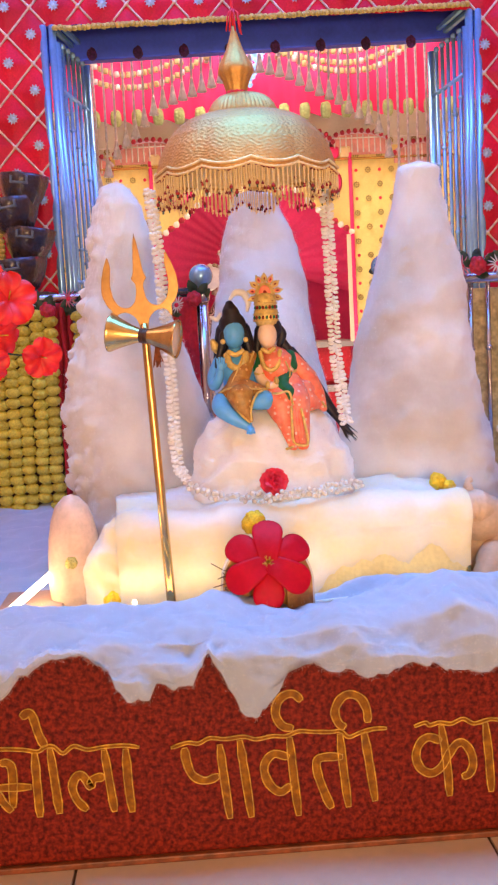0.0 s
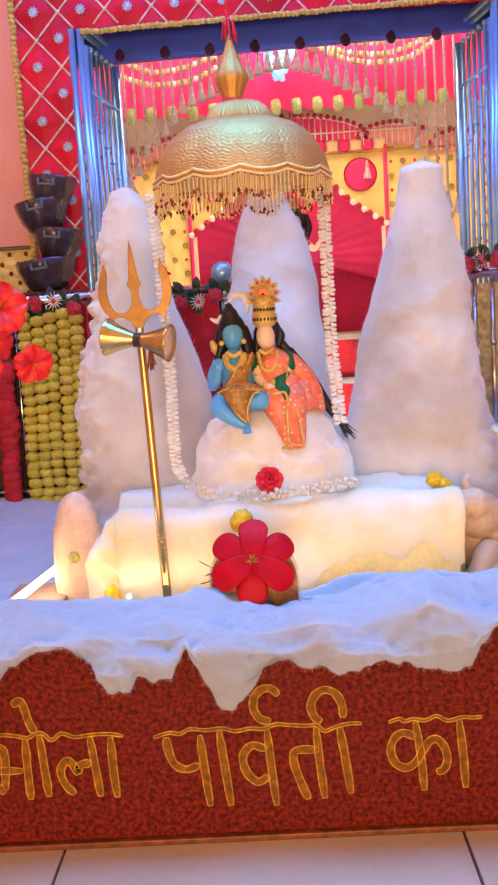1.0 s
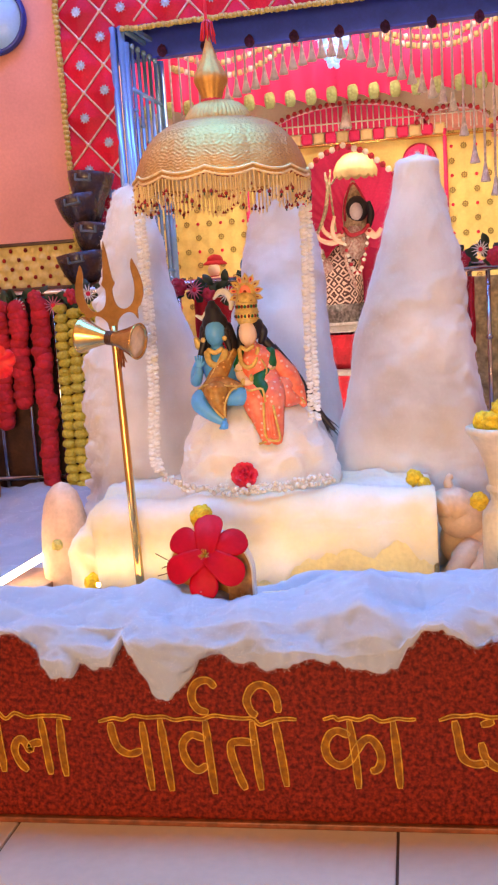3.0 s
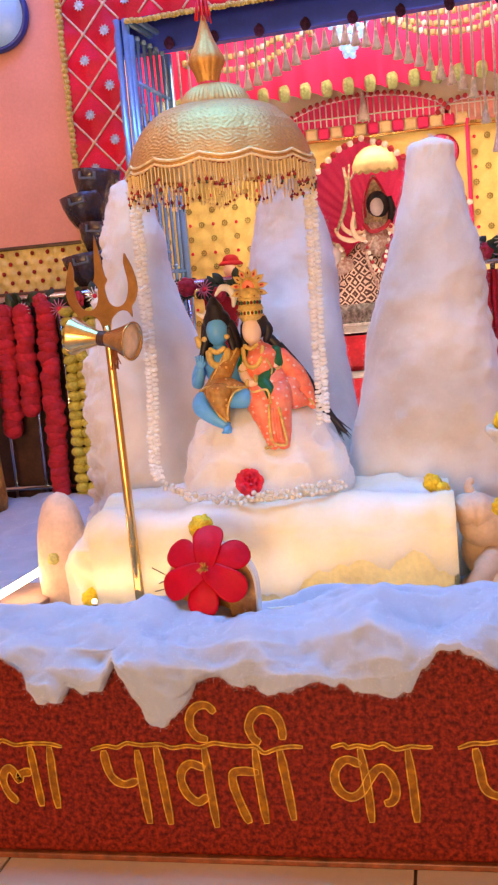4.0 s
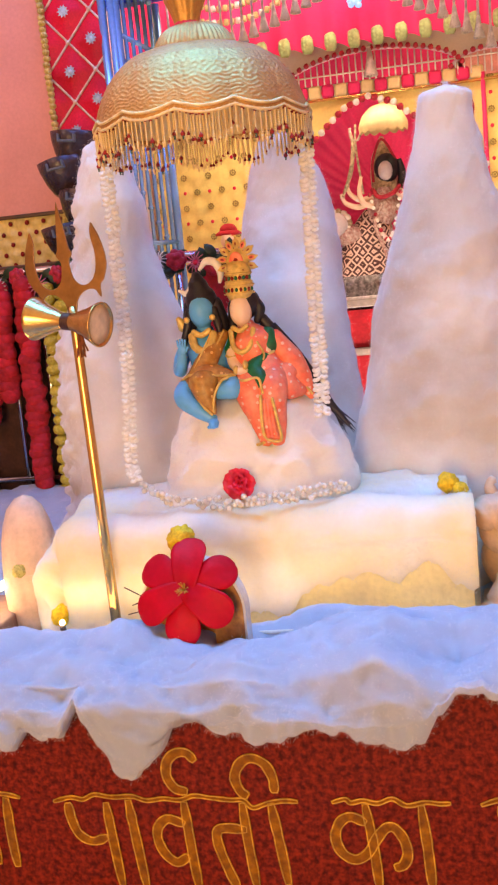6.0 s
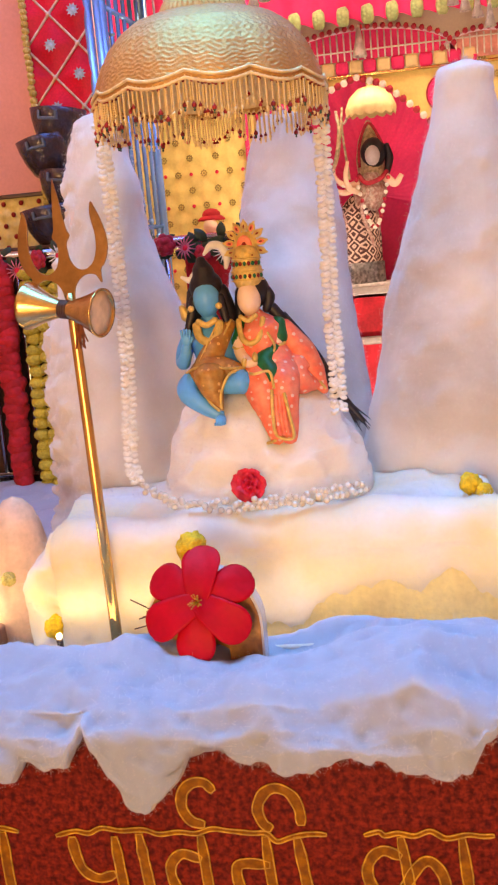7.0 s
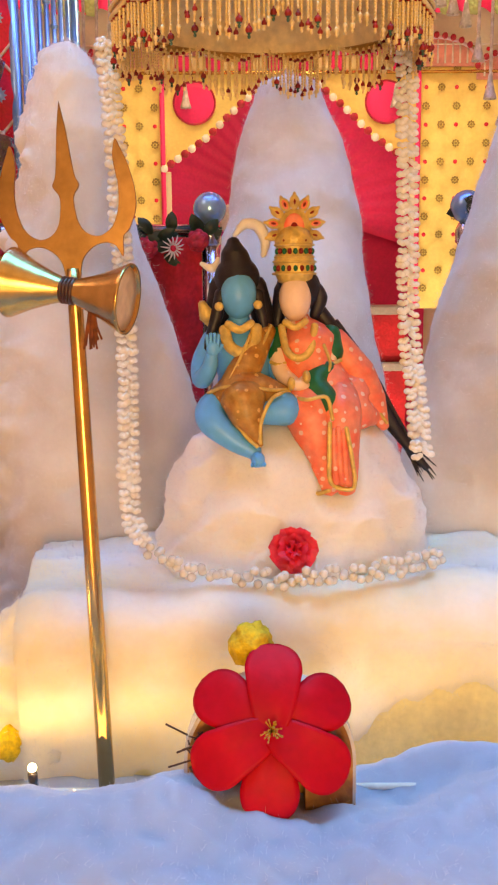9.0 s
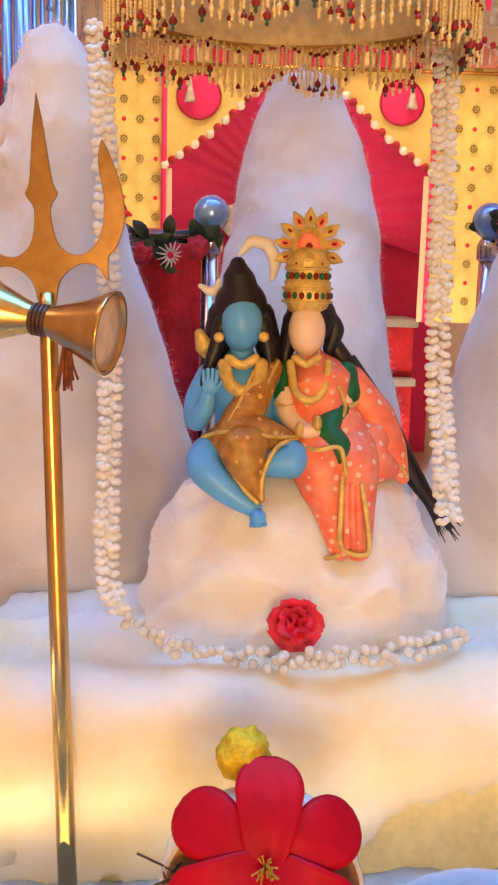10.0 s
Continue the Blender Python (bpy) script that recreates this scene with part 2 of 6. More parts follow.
        f += [(i, i + k, (i + 1) % k + k, (i + 1) % k) for i in range(k)]
        return self.add(v, f, slot)

    def mesh(self, name, *mats, smooth=True):
        me = bpy.data.meshes.new(name)
        me.from_pydata(self.v, [], self.f)
        for m in mats:
            me.materials.append(M[m])
        me.polygons.foreach_set("material_index", self.m)
        me.polygons.foreach_set("use_smooth", [smooth] * len(self.f))
        bm = bmesh.new()
        bm.from_mesh(me)
        bmesh.ops.recalc_face_normals(bm, faces=bm.faces)
        bm.to_mesh(me)
        bm.free()
        return me


def thing(name, base, label, category, group="", kind=""):
    ob = new(name)
    ob.location = base
    ob.empty_display_size = 0.05
    return tagged(ob, label, category, group, kind)


def under(ob, parent):
    """Hangs ob, built in world places, under its thing or part."""
    ob.parent = parent
    if parent.parent is None:
        ob.matrix_parent_inverse = Matrix.Translation(-parent.location)
    return ob


def part(name, shape, material, parent, label="", smooth=True):
    mats = (material,) if isinstance(material, str) else material
    return tagged(under(new(name, shape.mesh(name, *mats, smooth=smooth)), parent), label)


def single(name, shape, material, label, category, group="", kind="", smooth=True):
    mats = (material,) if isinstance(material, str) else material
    return tagged(new(name, shape.mesh(name, *mats, smooth=smooth)), label, category, group, kind)


def piece(name, me, parent, m):
    """A small part that shares its mesh with others, at the pose m in the world."""
    ob = new(name, me)
    under(ob, parent)
    ob.matrix_basis = m
    return ob


def curve_through(pts, steps=6):
    """A smooth line through the points (Catmull-Rom)."""
    pts = [Vector(p) for p in pts]
    ext = [pts[0] * 2 - pts[1], *pts, pts[-1] * 2 - pts[-2]]
    out = []
    for i in range(1, len(ext) - 2):
        a, b, c, d = ext[i - 1:i + 3]
        for s in range(steps):
            t = s / steps
            out.append(0.5 * (2 * b + (c - a) * t + (2 * a - 5 * b + 4 * c - d) * t * t + (3 * b - a - 3 * c + d) * t ** 3))
    return out + [pts[-1]]


def lerp(x, xs, ys):
    return float(np.interp(x, xs, ys))


def fluff(p, amp, scale, seed=0.0):
    """Lumps of cotton: a shift along three noises of falling size."""
    q = Vector(p) * scale + Vector((seed, seed * 1.7, -seed))
    return amp * (noise.noise(q) + 0.5 * noise.noise(q * 2.3) + 0.28 * noise.noise(q * 5.1) + 0.13 * noise.noise(q * 11.0))


def soft(p, amp, scale, seed=0.0):
    """Broad soft swells of teased cotton."""
    q = Vector(p) * scale + Vector((seed, seed * 1.7, -seed))
    return amp * (noise.noise(q) + 0.3 * noise.noise(q * 2.2))


def billow(p, amp, scale, seed=0.0):
    """Rounded puffs with soft creases between them."""
    q = Vector(p) * scale + Vector((seed, -seed, seed * 2.3))
    return amp * (0.5 - 1.6 * abs(noise.noise(q)))


def blob(r, amp=0.1, freq=2.4, n=18, seed=0.0):
    """One ruffled ball as a single closed form."""
    s = Shape().ball((0, 0, 0), r, n)
    m = max(r) if isinstance(r, tuple) else r
    for i, p in enumerate(s.v):
        q = Vector(p) / m
        s.v[i] = tuple(Vector(p) * (1 + amp * noise.noise(q * freq + Vector((seed, 0, 0))) + amp * 0.6 * noise.noise(q * freq * 2.6)))
    return s


# ---- floor, walls, ceiling ----
X0, X1, YB, YW, TOP = -2.3, 2.7, -2.6, 3.62, 3.0
DOOR0, DOOR1, DOORZ = -0.53, 1.02, 1.99
single("floor", Shape().box((X0, YB, -0.12), (X1, 5.5, -0.006)), "grout", "dark grout bed under pale floor tiles", "floor", kind="structure", smooth=False)
single("ceiling", Shape().box((X0 - 0.1, YB - 0.1, TOP), (X1 + 0.1, 5.6, TOP + 0.1)), "ceiling_paint", "white painted ceiling of the hall", "ceiling", kind="structure", smooth=False)
single("wall_west", Shape().box((X0 - 0.12, YB, -0.12), (X0, 5.5, TOP)), "hall_wall", "pale painted side wall of the hall", "wall", kind="structure", smooth=False)
single("wall_east", Shape().box((X1, YB, -0.12), (X1 + 0.12, 5.5, TOP)), "hall_wall", "pale painted side wall of the hall", "wall", kind="structure", smooth=False)
single("wall_south", Shape().box((X0 - 0.12, YB - 0.12, -0.12), (X1 + 0.12, YB, TOP)), "hall_wall", "pale painted wall behind the visitors", "wall", kind="structure", smooth=False)
wall = Shape()
wall.box((X0, YW, 0), (DOOR0 - 0.08, YW + 0.2, TOP)).box((DOOR1 + 0.08, YW, 0), (X1, YW + 0.2, TOP)).box((DOOR0 - 0.08, YW, DOORZ + 0.21), (DOOR1 + 0.08, YW + 0.2, TOP))
single("wall_north", wall, "peach_wall", "peach painted wall with a wide doorway to the sanctum", "wall", kind="structure", smooth=False)

# ---- granite basin wall ----
PF, PT = 1.70, 0.425
basin = thing("basin_wall", (0.2, PF, 0), "low red granite parapet with hand-painted gold lettering", "parapet")
slab = Shape().box((-1.6, PF, 0.013), (2.0, PF + 0.16, PT), 0.006)
part("front_slab", slab, "granite", basin, smooth=False)
part("base_strip", Shape().box((-1.6, PF - 0.008, 0), (2.0, PF + 0.16, 0.013), 0.003), "granite_edge", basin, "worn brown base strip", smooth=False)
single("basin_floor", Shape().box((-1.6, PF + 0.165, 0.0), (2.0, 3.35, 0.335)), "tile", "pale raised floor behind the parapet", "floor", kind="structure", smooth=False)

single("sanctum_floor", Shape().box((-1.6, 3.352, 0.0), (2.0, 5.3, 0.335)), "tile", "pale raised floor of the sanctum", "floor", kind="structure", smooth=False)

# ---- cotton forms ----
def peak(name, zs, left, right, deep, y, seed, label, flat=False, rag=0, lean=0.0):
    """A mountain of cotton wool: left and right edges by height."""
    nh, na = 150, 130
    def at(u, v):
        z = zs[0] + (zs[-1] - zs[0]) * u
        xl, xr, d = lerp(z, zs, left), lerp(z, zs, right), lerp(z, zs, deep)
        cap = 1.0 if u < 0.94 else math.sqrt(max(0.0, 1 - ((u - 0.94) / 0.06) ** 2)) if not flat else 1.0 if u < 0.985 else (1 - u) / 0.015
        a = 2 * math.pi * v
        p = Vector(((xl + xr) / 2 + (xr - xl) / 2 * cap * math.cos(a), y + lean * max(0.0, 1.25 - z) + d * cap * math.sin(a), z))
        out = Vector((math.cos(a), math.sin(a), 0.25)).normalized()
        return p + out * (soft(p, 0.021, 4.0, seed) + billow(p, 0.0055, 9.0, seed + 3) + fluff(p, 0.0036, 24.0, seed) + max(0.0, rag * math.cos(a)) ** 3 * abs(fluff(p, 0.042, 17.0, seed + 2)) * lerp(z, (0.4, 0.6, 1.0, 1.3), (0.6, 1, 0.8, 0.5))) * min(1, cap + 0.2)
    wool = Shape().sheet(at, nh, na)
    return single(name, wool, "thin_shaded_cotton", label, "cotton mountain", "cotton mountains")


peak("cotton_mountain", (0.33, 0.6, 0.85, 1.05, 1.2, 1.35, 1.415), (-0.455, -0.412, -0.400, -0.362, -0.33, -0.305, -0.285),
     (0.02, 0.0, -0.045, -0.123, -0.16, -0.185, -0.205), (0.2, 0.17, 0.14, 0.11, 0.09, 0.07, 0.05), 2.6, 1.0, "tall white cotton-wool peak behind the brass trident", rag=-1)
peak("cotton_mountain", (0.33, 0.6, 0.76, 0.95, 1.03, 1.2, 1.43), (0.27, 0.285, 0.328, 0.37, 0.393, 0.45, 0.507),
     (0.77, 0.74, 0.714, 0.675, 0.66, 0.645, 0.61), (0.2, 0.17, 0.15, 0.13, 0.12, 0.09, 0.05), 2.56, 5.0, "tall white cotton-wool peak with a flat top", True, 0.7)
peak("cotton_mountain", (0.36, 0.745, 0.937, 1.039, 1.186, 1.276, 1.417), (-0.040, -0.016, -0.005, 0.000, 0.024, 0.0405, 0.080),
     (0.385, 0.331, 0.300, 0.286, 0.258, 0.239, 0.191), (0.13, 0.11, 0.11, 0.11, 0.10, 0.08, 0.055), 2.88, 9.0, "white cotton-wool peak behind the seated statues", True, lean=-0.42)

# ---- gold box with cotton over it ----
TURN = Matrix.Translation((0.14, 2.35, 0)) @ Matrix.Rotation(radians(4), 4, "Z")
box = thing("pedestal_box", (0.14, 2.35, 0.335), "low gold-foiled box carrying the statues", "pedestal")
body = Shape().box((-0.41, -0.2, 0.335), (0.41, 0.2, 0.575), 0.006)
body.v = [tuple(TURN @ Vector(p)) for p in body.v]
part("body", body, "gold_foil", box, smooth=False)
for sx in (-0.41, 0.41):
    trim = Shape().box((sx - 0.006, -0.206, 0.336), (sx + 0.006, -0.199, 0.574), 0.002)
    trim.v = [tuple(TURN @ Vector(p)) for p in trim.v]
    part("corner_trim", trim, "pale_brass", box, smooth=False)
lid = Shape().box((-0.416, -0.206, 0.566), (0.416, 0.206, 0.578), 0.003)
lid.v = [tuple(TURN @ Vector(p)) for p in lid.v]
part("lid", lid, "gold_foil", box, smooth=False)

def box_cover(u, v):
    # over the top, round the edge in a soft roll and unevenly down the front
    x = -0.42 + 0.835 * u
    r = 0.045
    s = v * 0.62
    drop = lerp(x, (-0.42, -0.25, -0.12, 0.0, 0.12, 0.2, 0.3, 0.38, 0.42), (1.08, 1.1, 0.95, 0.82, 0.55, 0.42, 0.46, 0.50, 0.62))
    drop += 0.30 * noise.noise((x * 14, 0, 3)) + 0.09 * noise.noise((x * 37, 0, 5)) + 0.03 * noise.noise((x * 120, 0, 5))
    if s < 0.36:
        p, out = Vector((x, 0.2 - s, 0.585)), Vector((0, 0, 1))
    elif s < 0.43:
        a = (s - 0.36) / 0.07 * math.pi / 2
        p = Vector((x, -0.16 - r * math.sin(a), 0.585 - r + r * math.cos(a)))
        out = Vector((0, -math.sin(a), math.cos(a)))
    else:
        p, out = Vector((x, -0.205, 0.540 - (s - 0.43) * drop * 0.92)), Vector((0, -1, 0))
    w = TURN @ p
    down = max(0.0, s - 0.43) / 0.19
    roll = 0.010 * max(0.0, 1 - abs(s - 0.40) / 0.07)
    return w + out * max(0.0025, (0.016 + roll + soft(w, 0.020, 7, 2) + billow(w, 0.007, 13, 6) + fluff(w, 0.004, 24, 8)) * (1 - 0.85 * down ** 0.7))
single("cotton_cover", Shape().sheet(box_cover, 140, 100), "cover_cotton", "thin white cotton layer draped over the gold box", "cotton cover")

def mound(u, v):
    a = 2 * math.pi * v
    z = 0.575 + 0.245 * u
    k = lerp(u, (0, 0.12, 0.5, 0.85, 0.95, 1), (1.0, 1.02, 0.94, 0.72, 0.55, 0))
    p = Vector((0.112 + 0.205 * k * math.cos(a), 2.37 + 0.175 * k * math.sin(a), z))
    out = Vector((math.cos(a), math.sin(a), 0.5)).normalized()
    return p + out * (soft(p, 0.020, 8, 4) + billow(p, 0.014, 14, 4) + fluff(p, 0.0050, 26, 4))
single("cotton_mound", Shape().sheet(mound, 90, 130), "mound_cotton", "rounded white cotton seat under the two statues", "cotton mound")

def heap(cx, cy, cz, rx, ry, rz, seed, label):
    def at(u, v):
        a, b = math.pi * u, 2 * math.pi * v
        d = Vector((math.sin(a) * math.cos(b), math.sin(a) * math.sin(b), math.cos(a)))
        p = Vector((cx + rx * d.x, cy + ry * d.y, cz + rz * d.z))
        return p + d * (soft(p, 0.022, 9, seed) + billow(p, 0.022, 16, seed) + fluff(p, 0.006, 30, seed))
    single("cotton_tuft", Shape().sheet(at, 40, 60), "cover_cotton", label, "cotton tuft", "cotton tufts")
heap(-0.27, 2.17, 0.44, 0.075, 0.055, 0.135, 3.0, "soft tuft of white cotton against the gold box")

# front drape: over the parapet's top and hanging down in uneven tongues
HX = (-1.6, -1.2, -0.9, -0.7, -0.56, -0.50, -0.455, -0.415, -0.36, -0.31, -0.262, -0.24, -0.22, -0.19, -0.165, -0.135, -0.105, -0.083, -0.072, -0.055, -0.03, -0.012, 0.012, 0.03, 0.055, 0.085, 0.11, 0.16, 0.22, 0.26, 0.30, 0.35, 0.40, 0.44, 0.475, 0.50, 0.53, 0.57, 0.62, 0.68, 0.75, 0.9, 1.2, 1.6, 2.0)
HZ = (0.36, 0.37, 0.35, 0.38, 0.365, 0.35, 0.357, 0.405, 0.43, 0.432, 0.41, 0.36, 0.341, 0.343, 0.366, 0.356, 0.363, 0.40, 0.425, 0.395, 0.345, 0.298, 0.290, 0.306, 0.338, 0.378, 0.388, 0.376, 0.360, 0.364, 0.376, 0.374, 0.358, 0.353, 0.364, 0.405, 0.435, 0.430, 0.405, 0.41, 0.39, 0.36, 0.38, 0.36, 0.37)
def hang(x):
    """Height of the drape's lower edge: rounded lobes with narrow gaps."""
    i = max(0, min(len(HX) - 2, int(np.searchsorted(HX, x)) - 1))
    t = (x - HX[i]) / (HX[i + 1] - HX[i])
    t = max(0.0, min(1.0, t))
    t = t * t * (3 - 2 * t)
    return HZ[i] * (1 - t) + HZ[i + 1] * t

def drape(u, v):
    x = -1.55 + 3.5 * u
    back = 1.96 + 0.05 * noise.noise((x * 3, 1, 0)) + lerp(x, (0.0, 0.4, 0.6), (0, 0.05, 0.08))
    low = hang(x) + 0.006 * noise.noise((x * 90, 0, 0)) + 0.016 * noise.noise((x * 28, 4, 0))
    crest = 0.46 + 0.012 * noise.noise((x * 6, 0, 2)) + lerp(x, (0.27, 0.42, 0.53, 0.62, 0.8), (0, 0.040, 0.010, 0.028, 0.01))
    dip = lerp(x, (-0.06, 0.01, 0.11, 0.19), (0, 0.036, 0.036, 0))
    path = [(back + 0.02, 0.36), (back - 0.01, 0.43), (1.86, crest + 0.005 - dip), (1.76, crest - dip * 0.5), (1.69, crest - 0.018), (1.655, max(low + 0.02, 0.415)), (1.648, max(low + 0.014, (low + 0.41) / 2)), (1.652, low + 0.008), (1.672, low), (1.694, low + 0.008)]
    k = v * (len(path) - 1)
    i = min(int(k), len(path) - 2)
    t = k - i
    y, z = (path[i][j] * (1 - t) + path[i + 1][j] * t for j in (0, 1))
    p = Vector((x, y, z))
    out = Vector((0, -0.7 if v > 0.45 else -0.1, 0.7 if v < 0.7 else 0.1))
    edge = 1 - 0.6 * max(0, v - 0.86) / 0.14
    q = p + out * (soft(p, 0.050, 5.5, 7) + billow(p, 0.020, 7.0, 3) + billow(p, 0.008, 19, 5) + billow(p, 0.005, 47, 8) + fluff(p, 0.003, 36, 7) + 0.008) * edge
    q.y = min(q.y, 1.693) if v > 0.62 else q.y
    return q
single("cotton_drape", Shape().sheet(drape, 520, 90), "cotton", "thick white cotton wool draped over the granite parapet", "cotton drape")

def snow_bed(u, v):
    x, y = -1.5 + 3.4 * u, 1.98 + 1.35 * v
    z = 0.345 + 0.03 * v + 0.05 * max(0, v - 0.35) * (1.4 if x < -0.2 else 0.6)
    p = Vector((x, y, z))
    return p + Vector((0, 0, 1)) * (abs(fluff(p, 0.03, 6, 12)) + 0.3 * fluff(p, 0.012, 30, 12))
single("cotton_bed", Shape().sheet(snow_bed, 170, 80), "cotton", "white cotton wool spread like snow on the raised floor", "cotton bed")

# ---- trident ----
TB, TT = Vector((-0.146, 2.07, 0.34)), Vector((-0.172, 2.105, 1.06))
trident = thing("trident", TB, "tall brass trident standing before the cotton peak", "trident")
part("pole", Shape().tube([TB, TB.lerp(TT, 0.5), TB.lerp(TT, 0.93), TB.lerp(TT, 0.97)], [0.0108, 0.0102, 0.0092, 0.0078], 20), "brass", trident)


# ---- lettering on the parapet ----
LETTERS = {}
LETTERS["vowel_tail_0"] = [[(-0.431, 0.312), (-0.417, 0.32), (-0.409, 0.311), (-0.401, 0.277), (-0.391, 0.251)]]
LETTERS["letter_one_1"] = [[(-0.478, 0.224), (-0.463, 0.223), (-0.456, 0.204), (-0.46, 0.134)], [(-0.491, 0.176), (-0.423, 0.173)], [(-0.463, 0.127), (-0.478, 0.147), (-0.491, 0.173)], [(-0.411, 0.241), (-0.411, 0.175), (-0.41, 0.112)]]
LETTERS["letter_two_2"] = [[(-0.382, 0.246), (-0.377, 0.173), (-0.373, 0.115)]]
LETTERS["letter_three_3"] = [[(-0.32, 0.118), (-0.337, 0.138), (-0.345, 0.164), (-0.339, 0.183), (-0.328, 0.189), (-0.319, 0.18), (-0.311, 0.165), (-0.307, 0.176), (-0.297, 0.181), (-0.283, 0.182)], [(-0.28, 0.236), (-0.273, 0.165), (-0.268, 0.111)]]
LETTERS["letter_four_4"] = [[(-0.239, 0.235), (-0.238, 0.162), (-0.234, 0.107)]]
LETTERS["head_line_5"] = [[(-0.539, 0.253), (-0.476, 0.252), (-0.434, 0.248), (-0.406, 0.242), (-0.391, 0.25), (-0.375, 0.25), (-0.358, 0.235), (-0.337, 0.248), (-0.311, 0.239), (-0.279, 0.242), (-0.241, 0.242), (-0.213, 0.236)]]
LETTERS["letter_five_6"] = [[(-0.127, 0.228), (-0.124, 0.2), (-0.114, 0.172), (-0.091, 0.159), (-0.064, 0.167)], [(-0.059, 0.23), (-0.054, 0.162), (-0.047, 0.079)]]
LETTERS["letter_six_7"] = [[(-0.02, 0.235), (-0.013, 0.162), (-0.005, 0.078)]]
LETTERS["letter_seven_8"] = [[(0.073, 0.194), (0.045, 0.203), (0.027, 0.187), (0.025, 0.164), (0.035, 0.139), (0.054, 0.125), (0.074, 0.137)], [(0.076, 0.234), (0.081, 0.149), (0.087, 0.074)]]
LETTERS["loop_mark_9"] = [[(0.084, 0.252), (0.064, 0.258), (0.052, 0.279), (0.055, 0.304), (0.07, 0.319), (0.089, 0.32), (0.102, 0.306)]]
LETTERS["letter_eight_10"] = [[(0.177, 0.187), (0.142, 0.189), (0.127, 0.182), (0.128, 0.154), (0.142, 0.109), (0.152, 0.084)], [(0.174, 0.234), (0.178, 0.162), (0.185, 0.084)]]
LETTERS["letter_nine_11"] = [[(0.221, 0.234), (0.23, 0.162), (0.238, 0.092)]]
LETTERS["top_loop_12"] = [[(0.185, 0.246), (0.173, 0.255), (0.166, 0.279), (0.177, 0.303), (0.196, 0.312), (0.217, 0.302), (0.228, 0.278), (0.229, 0.253)]]
LETTERS["head_line_13"] = [[(-0.152, 0.23), (-0.121, 0.238), (-0.099, 0.235), (-0.078, 0.244), (-0.048, 0.24), (-0.012, 0.242), (0.012, 0.235), (0.042, 0.239), (0.069, 0.237), (0.094, 0.245), (0.122, 0.242), (0.155, 0.239), (0.176, 0.239), (0.191, 0.226), (0.215, 0.234), (0.242, 0.239), (0.265, 0.238)]]
LETTERS["letter_ten_14"] = [[(0.371, 0.204), (0.348, 0.214), (0.33, 0.204), (0.321, 0.179), (0.329, 0.152), (0.35, 0.14), (0.371, 0.152), (0.386, 0.177), (0.402, 0.196), (0.416, 0.196), (0.429, 0.177), (0.433, 0.152), (0.425, 0.133), (0.411, 0.128)], [(0.372, 0.236), (0.381, 0.162), (0.385, 0.091)]]
LETTERS["letter_eleven_15"] = [[(0.459, 0.235), (0.465, 0.162), (0.468, 0.093)]]
LETTERS["head_line_16"] = [[(0.32, 0.238), (0.341, 0.244), (0.35, 0.238), (0.369, 0.242), (0.392, 0.238), (0.415, 0.246), (0.437, 0.235), (0.466, 0.241), (0.488, 0.239), (0.504, 0.24)]]
LETTERS["letter_twelve_17"] = [[(0.58, 0.237), (0.586, 0.199), (0.593, 0.162), (0.614, 0.147), (0.642, 0.15)], [(0.63, 0.192), (0.638, 0.16), (0.658, 0.141), (0.681, 0.143)], [(0.631, 0.23), (0.655, 0.237)]]
LETTERS["head_line_18"] = [[(0.55, 0.238), (0.576, 0.247), (0.6, 0.247), (0.622, 0.25), (0.65, 0.245), (0.688, 0.248)]]

for key, lines in LETTERS.items():
    word = key.rsplit("_", 1)[0]
    thin = word == "head_line"
    fill, rim = Shape(), Shape()
    for nth, line in enumerate(lines):
        lift = 0.0016 + 0.0007 * nth
        pts = curve_through([Vector((x, 0, z)) for x, z in line], 5)
        w = 0.0032 if thin else 0.0076
        rows = []
        for i, p in enumerate(pts):
            d = (pts[min(i + 1, len(pts) - 1)] - pts[max(i - 1, 0)]).normalized()
            side = Vector((-d.z, 0, d.x)) * w * (1 + 0.16 * noise.noise((p.x * 60, 0, p.z * 60))) * min(1.0, 0.62 + 0.25 * min(i, len(pts) - 1 - i))
            rows.append((p - side, p + side))
        k = len(rows)
        v = [(a.x, PF - lift, a.z) for a, b in rows] + [(b.x, PF - lift, b.z) for a, b in rows]
        v += [(x, PF, z) for x, y, z in v]
        f = [(i, i + 1, k + i + 1, k + i) for i in range(k - 1)]
        f += [(i, i + 1, 2 * k + i + 1, 2 * k + i) for i in range(k - 1)] + [(k + i, k + i + 1, 3 * k + i + 1, 3 * k + i) for i in range(k - 1)]
        fill.add(v, f)
        ring = [(a.x, PF - lift, a.z) for a, b in rows] + [(b.x, PF - lift, b.z) for a, b in reversed(rows)]
        rim.tube(ring, 0.0014, 5, closed=True)
    glyph = part("painted_letter", fill, "gold_paint", basin, "hand-painted gold letter stroke", smooth=False)
    part("outline", rim, "gold_outline", glyph)

mat("rust_thread", (0.28, 0.07, 0.015), 0.7, vary=0.3, scale=80)
